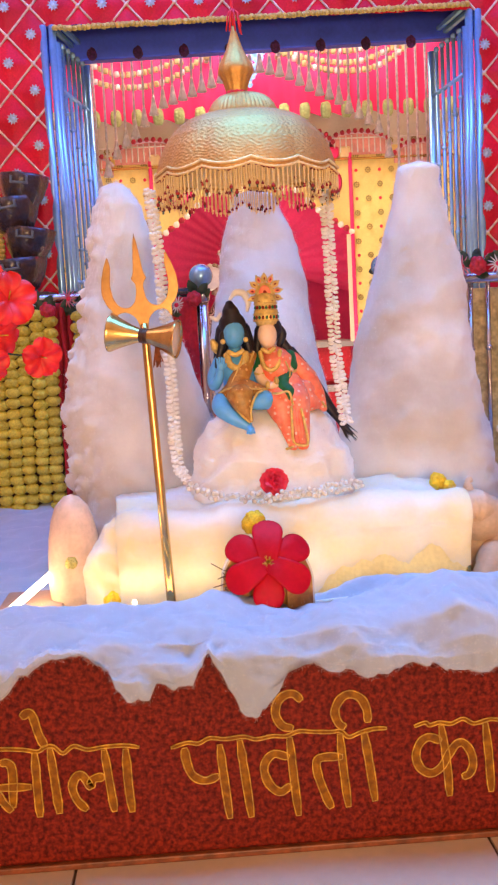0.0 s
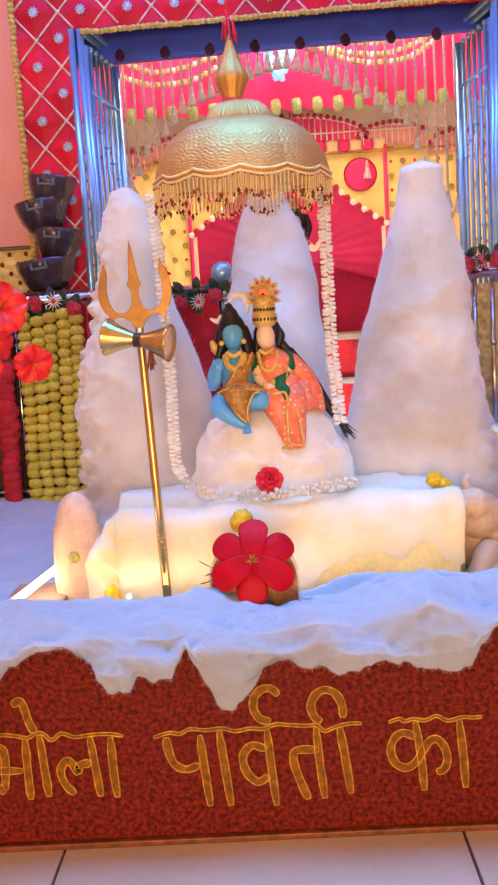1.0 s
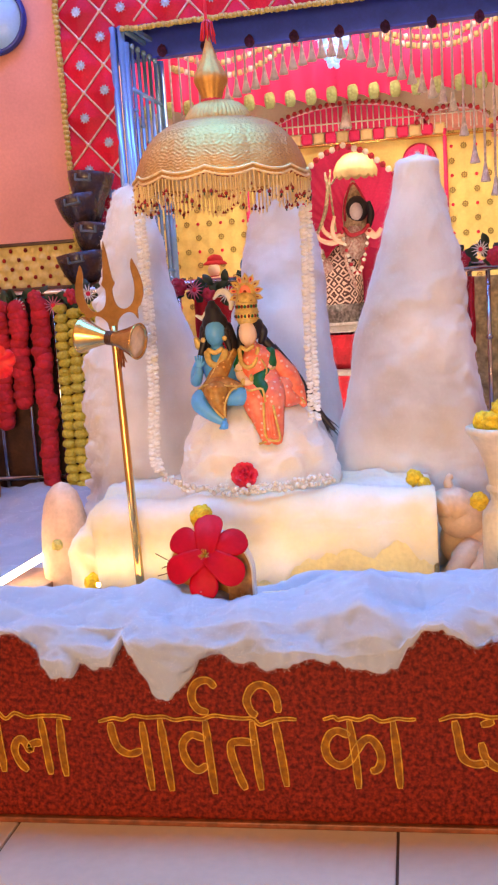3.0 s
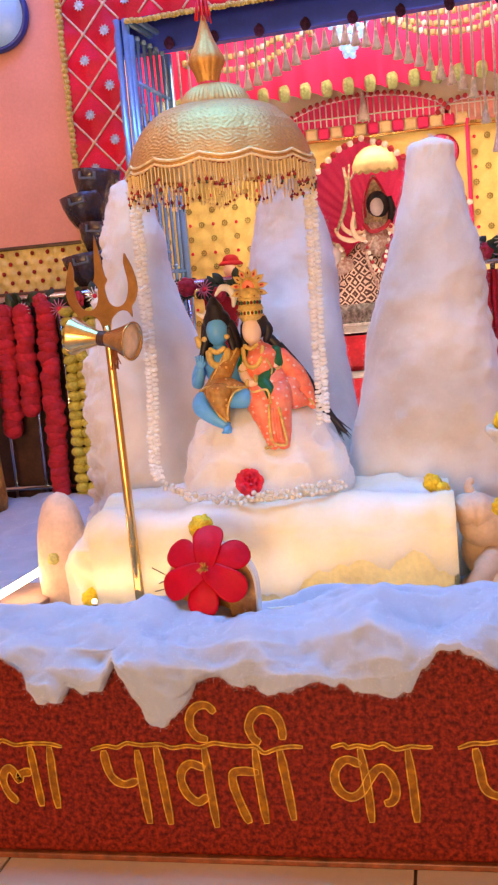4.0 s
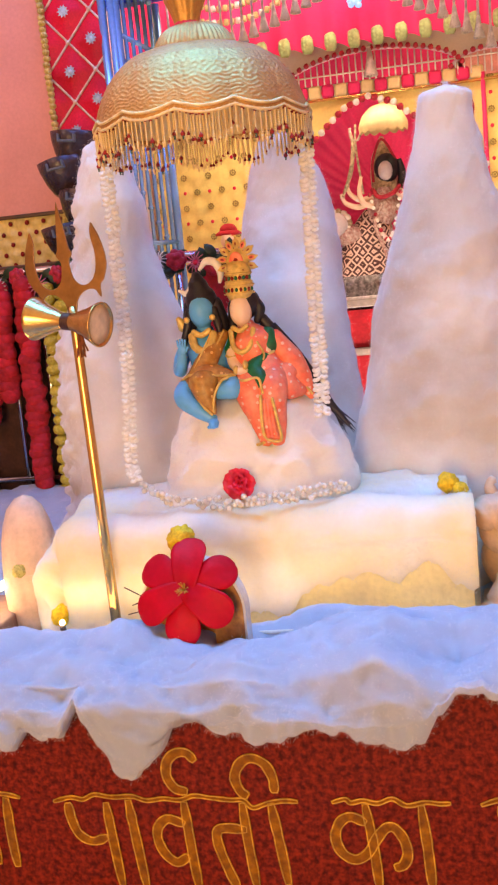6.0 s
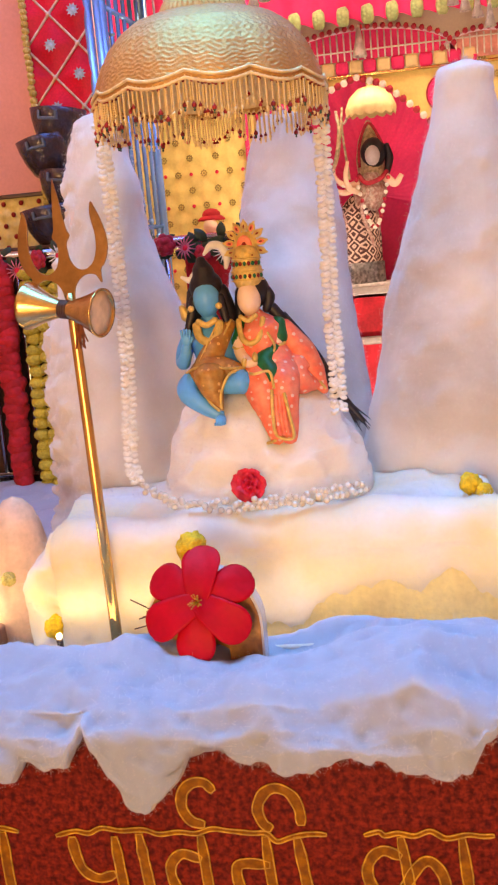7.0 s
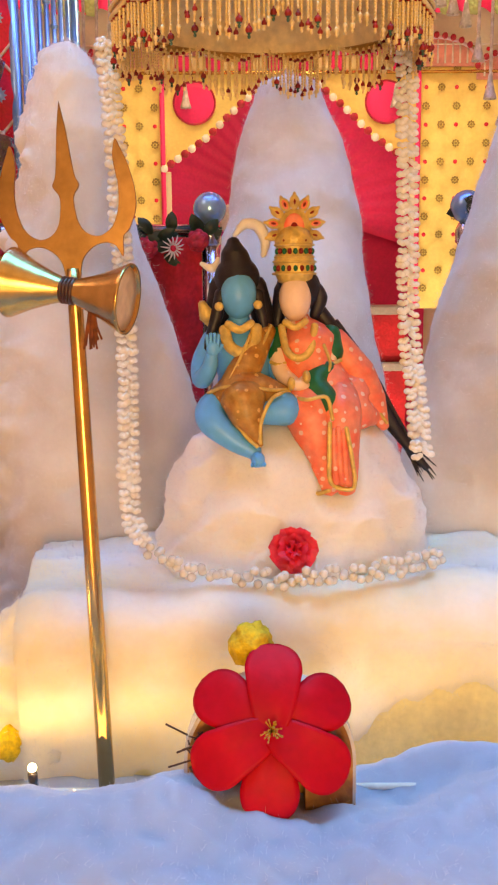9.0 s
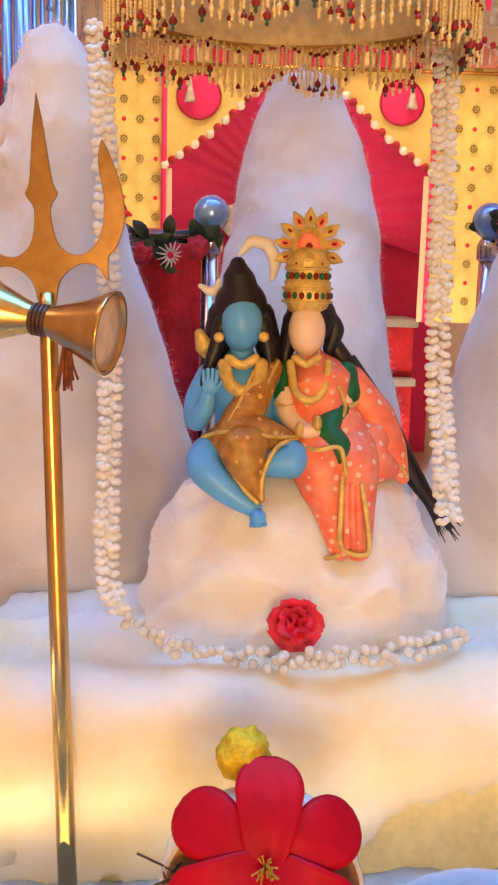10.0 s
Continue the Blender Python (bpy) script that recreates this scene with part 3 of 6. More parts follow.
# ---- trident head and drum ----
HALF = [(0, 180), (8, 230), (16, 300), (23, 320), (12, 340), (15, 375), (24, 395), (40, 406), (58, 405), (76, 390), (87, 360), (89, 325), (84, 290), (84, 268), (90, 248),
        (97, 262), (108, 290), (117, 330), (117, 365), (104, 398), (92, 412), (89, 445), (76, 425), (55, 420), (35, 428), (19, 446), (12, 478)]
axis = (TT - TB).normalized()
outline = curve_through([Vector((x, 0, (478 - y))) for x, y in HALF], 4)
ring = [(p.x * 0.00072, p.z * 0.00072) for p in outline]
ring = ring + [(-x, z) for x, z in reversed(ring[1:])]
head = Shape()
k = len(ring)
right = Vector((0.995, -0.05, 0.06)).normalized()
upward = (axis - right * axis.dot(right)).normalized()
normal = right.cross(upward)
plate = [TT - axis * 0.035 + right * x + upward * z for x, z in ring]
v = [p - normal * 0.0022 for p in plate] + [p + normal * 0.0022 for p in plate]
f = [tuple(range(k)), tuple(range(2 * k - 1, k - 1, -1))] + [(i, i + k, (i + 1) % k + k, (i + 1) % k) for i in range(k)]
head.add(v, f)
blade = part("prong_head", head, "matte_brass", trident, "flat three-pronged brass head", smooth=False)
bev = blade.modifiers.new("edge", "BEVEL")
bev.width, bev.segments, bev.limit_method = 0.0016, 2, "ANGLE"

DC = Vector((-0.172, 2.072, 1.012))
turn = Matrix.Rotation(radians(-14), 3, "Z") @ Matrix.Rotation(radians(8), 3, "Y")
drum = thing("hourglass_drum", DC, "small polished brass hourglass drum tied to the trident", "drum")
def drum_half(s):
    prof = [(0.0125, 0.0), (0.0135, 0.006), (0.019, 0.022), (0.028, 0.045), (0.0385, 0.066), (0.0405, 0.070), (0.0405, 0.072), (0.037, 0.0715), (0.036, 0.068), (0.0, 0.0665)]
    sh = Shape().lathe(prof, n=32)
    sh.v = [tuple(DC + turn @ Vector((s * z * 1.06, x * 1.06, y * 1.06))) for x, y, z in sh.v]
    return sh
part("bell", drum_half(1), "pale_brass", drum)
part("bell", drum_half(-1), "pale_brass", drum)
mat("drum_skin", (0.88, 0.66, 0.40), 0.5, vary=0.12, scale=30)
for sgn in (1, -1):
    skin = Shape().lathe([(0.0, 0.0685), (0.02, 0.0684), (0.0362, 0.0680), (0.0362, 0.0670), (0.0, 0.0672)], n=32)
    skin.v = [tuple(DC + turn @ Vector((sgn * z * 1.06, x * 1.06, y * 1.06))) for x, y, z in skin.v]
    part("drumhead", skin, "drum_skin", drum, "pale tan drumhead")
cord = Shape()
for i in range(4):
    off = (i - 1.5) * 0.0045
    cord.tube([DC + turn @ Vector((off, 0.0145 * math.cos(a), 0.0145 * math.sin(a))) for a in np.linspace(0, 2 * math.pi, 17)[:-1]], 0.0026, 6, closed=True)
part("cord", cord, "dark_wood", drum, "brown tied cord")
tassel = Shape()
T0 = Vector((-0.144, 2.06, 0.983))
rng = random.Random(5)
for i in range(16):
    a = Vector((rng.uniform(-0.008, 0.008), rng.uniform(-0.005, 0.004), 0))
    tassel.tube([T0 + Vector((0, 0.006, 0.03)), T0 + a * 0.5, T0 + a * 0.8 + Vector((0, 0, -0.015)), T0 + a * 1.1 + Vector((rng.uniform(-0.004, 0.004), 0, -0.028 - rng.uniform(0, 0.014)))], 0.0016, 4)
part("tassel", tassel, "rust_thread", drum, "rust-brown thread tassel")

# ---- hanging umbrella ----
UC = Vector((0.082, 2.28, 0))
UP = 0.012
umbrella = thing("ceremonial_umbrella", (UC.x, UC.y, 1.30), "gilded embossed umbrella with beaded fringe hung over the statues", "umbrella")
dome_prof = [(0.080, 1.499), (0.104, 1.496), (0.132, 1.486), (0.157, 1.468), (0.177, 1.445), (0.191, 1.420), (0.200, 1.397), (0.205, 1.379), (0.208, 1.366), (0.209, 1.358),
             (0.204, 1.358), (0.198, 1.38), (0.173, 1.42), (0.125, 1.465), (0.07, 1.485)]
dome = Shape()
def dome_at(u, v):
    i = u * 9
    j = min(int(i), 8)
    r = dome_prof[j][0] * (1 - i + j) + dome_prof[j + 1][0] * (i - j)
    z = dome_prof[j][1] * (1 - i + j) + dome_prof[j + 1][1] * (i - j)
    a = 2 * math.pi * v
    lobe = abs(math.sin(a * 6))
    r *= 1 + 0.035 * lobe * u
    z -= 0.012 * lobe * max(0, u - 0.75) / 0.25
    r += 0.0007 * math.sin(a * 84 + 2.2 * math.sin(u * 26)) * math.sin(u * 70) + 0.0004 * math.sin(u * 170 - 14 * lobe * u * u + 3 * math.sin(a * 31))
    return (UC.x + r * math.cos(a), UC.y + r * math.sin(a), z + UP)
dome.sheet(dome_at, 160, 432)
part("dome", dome, "gilt", umbrella, "embossed golden dome with scalloped rim")
part("lining", Shape().lathe(dome_prof[10:], (UC.x, UC.y, UP), 64), "gilt_chain", umbrella)
trim = Shape()
for zz, up in ((0.0, 0), (0.012, 0)):
    trim.tube([(UC.x + (0.2105 * (1 + 0.035 * abs(math.sin(a * 6)))) * math.cos(a), UC.y + 0.2105 * (1 + 0.035 * abs(math.sin(a * 6))) * math.sin(a), 1.361 - 0.012 * abs(math.sin(a * 6)) + zz + UP) for a in np.linspace(0, 2 * math.pi, 145)[:-1]], 0.003, 6, closed=True)
part("rim", trim, "gilt_chain", umbrella)
part("top_tier", Shape().lathe([(0.02, 1.546), (0.042, 1.544), (0.055, 1.539), (0.066, 1.530), (0.074, 1.519), (0.080, 1.507), (0.083, 1.499), (0.083, 1.493), (0.0, 1.491)], (UC.x, UC.y, UP), 240,
     wave=lambda a, i: 1 + (0.024 if 0 < i < 8 else 0.0) * math.sin(a * 48)), "gilt", umbrella, "small fluted upper tier")
part("finial", Shape().lathe([(0.0, 1.716), (0.004, 1.71), (0.008, 1.695), (0.014, 1.675), (0.021, 1.655), (0.031, 1.636), (0.038, 1.622), (0.041, 1.61), (0.039, 1.603), (0.032, 1.590), (0.027, 1.575), (0.022, 1.558), (0.020, 1.545), (0.0, 1.542)], (UC.x - 0.012, UC.y, 0), 84,
     wave=lambda a, i: 1 + 0.055 * abs(math.sin(a * 6)) - 0.02), "gilt", umbrella, "lotus-bud finial")
part("collar", Shape().lathe([(0.0, 1.568), (0.024, 1.566), (0.026, 1.558), (0.023, 1.551), (0, 1.550)], (UC.x - 0.012, UC.y, 0), 24), "red_petal", umbrella, "red thread collar")
part("hanging_cord", Shape().tube([(UC.x - 0.012, UC.y, 1.712), (UC.x - 0.014, UC.y, 1.76), (UC.x - 0.006, UC.y, 2.3), (UC.x, UC.y, 3.0)], 0.0035, 8), "red_petal", umbrella, "red hanging cord")
knot = Shape()
for i in range(10):
    a = i * 0.7
    knot.tube([(UC.x - 0.012, UC.y, 1.75), (UC.x - 0.012 + 0.012 * math.cos(a), UC.y + 0.012 * math.sin(a), 1.735 + 0.003 * i % 0.01), (UC.x - 0.012 + 0.018 * math.cos(a), UC.y + 0.018 * math.sin(a), 1.71 - 0.002 * i)], 0.002, 5)
part("knot", knot, "red_petal", umbrella, "knotted red thread ends")
# fringe: chains with beads, shared meshes
rng = random.Random(11)
def bead_strand(length, mats, side_bead):
    """One thin chain of small links with a bead near its top and its end, turned in one piece."""
    rows = [(0.0, 0.0, 0), (0.0012, -0.001, 0)]
    z = -0.003
    while z > -length:
        red = abs(z + 0.009) < 0.002
        r, h = (0.0027, 0.0024) if red else (0.0019, 0.0021)
        rows += [(0.0009, z + h, 0), (r, z + h * 0.5, int(red)), (r, z - h * 0.5, int(red)), (0.0009, z - h, int(red))]
        z -= 2 * h
    r = 0.0046 if side_bead else 0.0034
    rows += [(0.001, z, 1), (r * 0.8, z - r * 0.5, 1), (r, z - r * 1.1, 1), (r * 0.75, z - r * 1.8, 1), (0.0012, z - r * 2.2, 2), (0.0022, z - r * 2.2 - 0.002, 2), (0.0016, z - r * 2.2 - 0.004, 2), (0.0, z - r * 2.2 - 0.005, 2)]
    s = Shape().lathe([(q, h) for q, h, m in rows], n=7)
    s.m = [rows[min(i // 7 + 1, len(rows) - 1)][2] for i in range(len(s.f))]
    return s.mesh("strand", *mats)
strands = [bead_strand(k, ("gilt_chain", "maroon_bead", "gilt_chain"), False) for k in (0.032, 0.039, 0.046, 0.054)]
plain = [bead_strand(k, ("gilt_chain", "gilt_chain", "gilt_chain"), False) for k in (0.032, 0.039, 0.046, 0.054)]
dark = [bead_strand(k, ("gilt_chain", "maroon_bead", "green_bead"), True) for k in (0.04, 0.05)]
for i in range(236):
    a = 2 * math.pi * i / 236
    lobe = abs(math.sin(a * 6))
    r = (0.2095 if i % 2 else 0.2015) * (1 + 0.03 * lobe)
    me = rng.choice(dark) if rng.random() < 0.12 else (strands if rng.random() < 0.5 else plain)[int(rng.random() * 1.6 + lobe * 2.2) % 4]
    piece("strand", me, umbrella, Matrix.Translation((UC.x + r * math.cos(a), UC.y + r * math.sin(a), 1.366 + UP - 0.012 * lobe)) @ Matrix.Rotation(rng.uniform(-0.06, 0.06), 4, "X") @ Matrix.Rotation(rng.uniform(0, 6), 4, "Z"))

# ---- white garland ----
garland = thing("flower_garland", (0.1, 2.2, 0.6), "white cloth-flower garland hanging from the umbrella and looped below the statues", "garland")
flower = Shape()
for dx, dz, k in ((-0.0042, 0.0012, 1.0), (0.0042, 0.0004, 1.0), (0.0, -0.0012, 0.9)):
    flower.ball((dx, -0.0015 if k < 1 else 0.0, dz), (0.0054 * k, 0.0040, 0.0046 * k), 10)
white = flower.mesh("blossom", "white_petal")
rng = random.Random(3)
def strand_line(pts, step):
    line = curve_through(pts, 24)
    out, left = [], 0.0
    for a, b in zip(line, line[1:]):
        d = (b - a).length
        while left <= d:
            out.append(a.lerp(b, left / d))
            left += step
        left -= d
    return out
def hang_strand(pts, wide, step):
    for i, p in enumerate(strand_line(pts, step)):
        s = 1 if i % 2 else -1
        q = p + Vector((s * wide * rng.uniform(0.85, 1.1), rng.uniform(-0.004, 0.004), rng.uniform(-0.0015, 0.0015)))
        turn_f = Euler((rng.uniform(-0.3, 0.3), s * rng.uniform(-0.1, 0.45), rng.uniform(-0.5, 0.5))).to_matrix().to_4x4()
        piece("blossom", white, garland, Matrix.Translation(q) @ turn_f @ Matrix.Diagonal((*[rng.uniform(0.85, 1.2)] * 3, 1)))
hang_strand([(-0.15, 2.33, 1.357), (-0.137, 2.3, 1.215), (-0.123, 2.25, 0.914), (-0.119, 2.19, 0.721), (-0.097, 2.15, 0.673)], 0.0066, 0.0056)
hang_strand([(0.277, 2.34, 1.34), (0.278, 2.32, 1.196), (0.277, 2.28, 0.956), (0.282, 2.24, 0.857), (0.285, 2.2, 0.776)], 0.0076, 0.0054)
mat("bead_white", (0.90, 0.88, 0.85), 0.1, vary=0.03, scale=80, bump=0)
M["bead_white"].node_tree.nodes["Principled BSDF"].inputs["Transmission Weight"].default_value = 0.35
bead = Shape().ball((0, 0, 0), (0.0064, 0.0064, 0.0062), 14)
bead_mesh = bead.mesh("bead_flower", "bead_white")
for row, dz in ((0, 0.0), (1, -0.011)):
    for i, p in enumerate(strand_line([(-0.1, 2.19, 0.662), (-0.048, 2.165, 0.640), (0.036, 2.150, 0.631), (0.107, 2.147, 0.629), (0.192, 2.155, 0.632), (0.276, 2.19, 0.638), (0.320, 2.23, 0.635)], 0.0115)):
        piece("bead_flower", bead_mesh, garland, Matrix.Translation(p + Vector((rng.uniform(-0.004, 0.004) + row * 0.008, rng.uniform(-0.008, 0.006), dz + rng.uniform(-0.005, 0.006)))) @ Euler([rng.uniform(-0.6, 0.6) for _ in range(3)]).to_matrix().to_4x4())

# ---- rose and big red flower ----
def petal(w, h, cup, n=8, twist=0.0):
    def at(u, v):
        s = v * 2 - 1
        wide = w * math.sin(math.pi * min(1, 0.12 + 0.88 * u) ** 0.8) if u < 1 else 0
        wide = w * (math.sin(math.pi * (0.08 + 0.92 * u) * 0.5) if u < 0.6 else math.sqrt(max(0, 1 - ((u - 0.6) / 0.42) ** 2)) * math.sin(math.pi * 0.632 * 0.5) * 1.19)
        return Vector((s * wide, -cup * math.sin(u * math.pi * 0.6) + cup * 0.6 * s * s, u * h))
    return at, n
RC = Vector((0.106, 2.188, 0.652))
rose = thing("rose", RC, "red artificial rose lying on the white bead garland", "flower")
rng = random.Random(8)
for layer, (num, w, h, tilt) in enumerate(((7, 0.021, 0.036, 72), (6, 0.018, 0.03, 50), (5, 0.014, 0.024, 30), (3, 0.009, 0.018, 12))):
    for i in range(num):
        at, n = petal(w, h, 0.006)
        s = Shape().sheet(at, 8, 6)
        m = Matrix.Translation(RC + Vector((0, 0.008, 0))) @ Matrix.Rotation(radians(80), 4, "X") @ Matrix.Rotation(2 * math.pi * (i + layer * 0.4) / num + rng.uniform(-0.15, 0.15), 4, "Z") @ Matrix.Rotation(radians(-tilt + rng.uniform(-8, 8)), 4, "X")
        s.v = [tuple(m @ (Vector(p) + Vector((0.002 * noise.noise((p[0] * 200, i, p[2] * 200)),) * 3))) for p in s.v]
        part("petal", s, "red_petal", rose)
FC = Vector((0.063, 1.878, 0.535))
big = thing("paper_flower", (FC.x, FC.y, 0.455), "large bright red six-petalled artificial flower with gold stamens", "flower")
face = Matrix.Translation(FC) @ Matrix.Rotation(radians(-29), 4, "X") @ Matrix.Rotation(radians(3), 4, "Y")
for i in range(6):
    def at(u, v, i=i):
        s = v * 2 - 1
        w = lerp(u, (0, 0.15, 0.4, 0.66), (0.015, 0.022, 0.0275, 0.0325)) if u < 0.66 else 0.0325 * math.sqrt(max(0.0, 1 - ((u - 0.66) / 0.345) ** 2.4))
        p = Vector((s * w, 0.016 * u * u - 0.03 * u * (1 - u) + 0.0025 * s * s * (1 if i % 2 else -0.6) + 0.002 * noise.noise((s * 1.5, u * 2, i * 3.0)) + 0.0025 * i % 0.005 - 0.03, 0.096 * u))
        return face @ Matrix.Rotation(2 * math.pi * i / 6, 4, "Y") @ (p + Vector((0, 0.03, 0)))
    s = Shape().sheet(at, 28, 10)
    pet = part("petal", s, "red_paper", big)
    th = pet.modifiers.new("thick", "SOLIDIFY")
    th.thickness = 0.0012
stam = Shape()
rng = random.Random(4)
for i in range(26):
    a, r = rng.uniform(0, 6.28), rng.uniform(0.003, 0.014)
    tip = face @ Vector((r * math.cos(a), -0.018 - rng.uniform(0, 0.006), r * math.sin(a) - 0.002))
    stam.tube([face @ Vector((0, -0.004, 0)), tip], 0.0006, 4).ball(tip, 0.0012, 5)
part("stamens", stam, "gold_outline", big, "gold thread stamens")

# ---- the two seated statues (plain painted forms, one mesh each) ----
def figure(name, items, mats, label, more=None, shift=(0, 0, 0)):
    s = more or Shape()
    for it in items:
        if it[0] == "b":
            _, c, r, slot = it
            s.ball(c, r, 28, slot)
        else:
            _, pts, rad, slot = it
            line = curve_through(pts, 7)
            k = len(line)
            rad = [lerp(i / (k - 1), np.linspace(0, 1, len(rad)), rad) for i in range(k)] if isinstance(rad, tuple) else [rad] * k
            a, b = (line[0] - line[1]).normalized(), (line[-1] - line[-2]).normalized()
            ra, rb = rad[0], rad[-1]
            # domed ends
            line = [line[0] + a * ra * 0.8, line[0] + a * ra * 0.72, line[0] + a * ra * 0.45, *line, line[-1] + b * rb * 0.45, line[-1] + b * rb * 0.72, line[-1] + b * rb * 0.8]
            rad = [ra * 0.15, ra * 0.5, ra * 0.85, *rad, rb * 0.85, rb * 0.5, rb * 0.15]
            s.tube(line, rad, 20, slot)
    s.v = [tuple(Vector(p) + Vector(shift)) for p in s.v]
    return single(name, s, mats, label, "statue")
mat("statue_blue", (0.11, 0.45, 0.97), 0.4, vary=0.08, scale=20, bump=0.02)
mat("statue_hair", (0.012, 0.010, 0.022), 0.45, vary=0.2, scale=60, bump=0.15)
mat("statue_hide", (0.40, 0.15, 0.02), 0.45, vary=0.35, scale=55, second=(0.55, 0.3, 0.08))
mat("statue_gold", (0.88, 0.62, 0.20), 0.35, 0.2, vary=0.2, scale=60, bump=0.3)
mat("statue_skin", (0.93, 0.70, 0.56), 0.45, vary=0.05, scale=20)
mat("statue_coral", (0.92, 0.17, 0.10), 0.45, vary=0.15, scale=40, second=(0.95, 0.30, 0.19))
def dotted(name, colour, scale, size, rings=0.0):
    """Adds small painted dots to a surface."""
    nt = M[name].node_tree
    n, l = nt.nodes, nt.links
    b = n["Principled BSDF"]
    old = b.inputs["Base Color"].links[0].from_socket
    co, vo, lt, mx = n.new("ShaderNodeTexCoord"), n.new("ShaderNodeTexVoronoi"), n.new("ShaderNodeMath"), n.new("ShaderNodeMixRGB")
    vo.inputs["Scale"].default_value, vo.inputs["Randomness"].default_value = scale, 0.45
    lt.operation = "LESS_THAN"
    lt.inputs[1].default_value = size
    mx.inputs["Color2"].default_value = (*colour, 1)
    l.new(co.outputs["Object"], vo.inputs["Vector"])
    if rings:
        vo.distance, vo.inputs["Randomness"].default_value = "MANHATTAN", 0.1
        pp = n.new("ShaderNodeMath")
        pp.operation = "PINGPONG"
        pp.inputs[1].default_value = rings
        l.new(vo.outputs["Distance"], pp.inputs[0])
        l.new(pp.outputs[0], lt.inputs[0])
    else:
        l.new(vo.outputs["Distance"], lt.inputs[0])
    l.new(lt.outputs[0], mx.inputs["Fac"])
    l.new(old, mx.inputs["Color1"])
    l.new(mx.outputs["Color"], b.inputs["Base Color"])
dotted("statue_coral", (0.85, 0.55, 0.45), 62, 0.23)
dotted("brocade", (0.66, 0.50, 0.44), 20, 0.10, rings=0.22)
dotted("statue_hide", (0.72, 0.42, 0.14), 70, 0.22)
mat("statue_green", (0.0, 0.15, 0.055), 0.4, vary=0.15, scale=40)
mat("statue_cream", (0.80, 0.66, 0.45), 0.45, vary=0.1, scale=40)
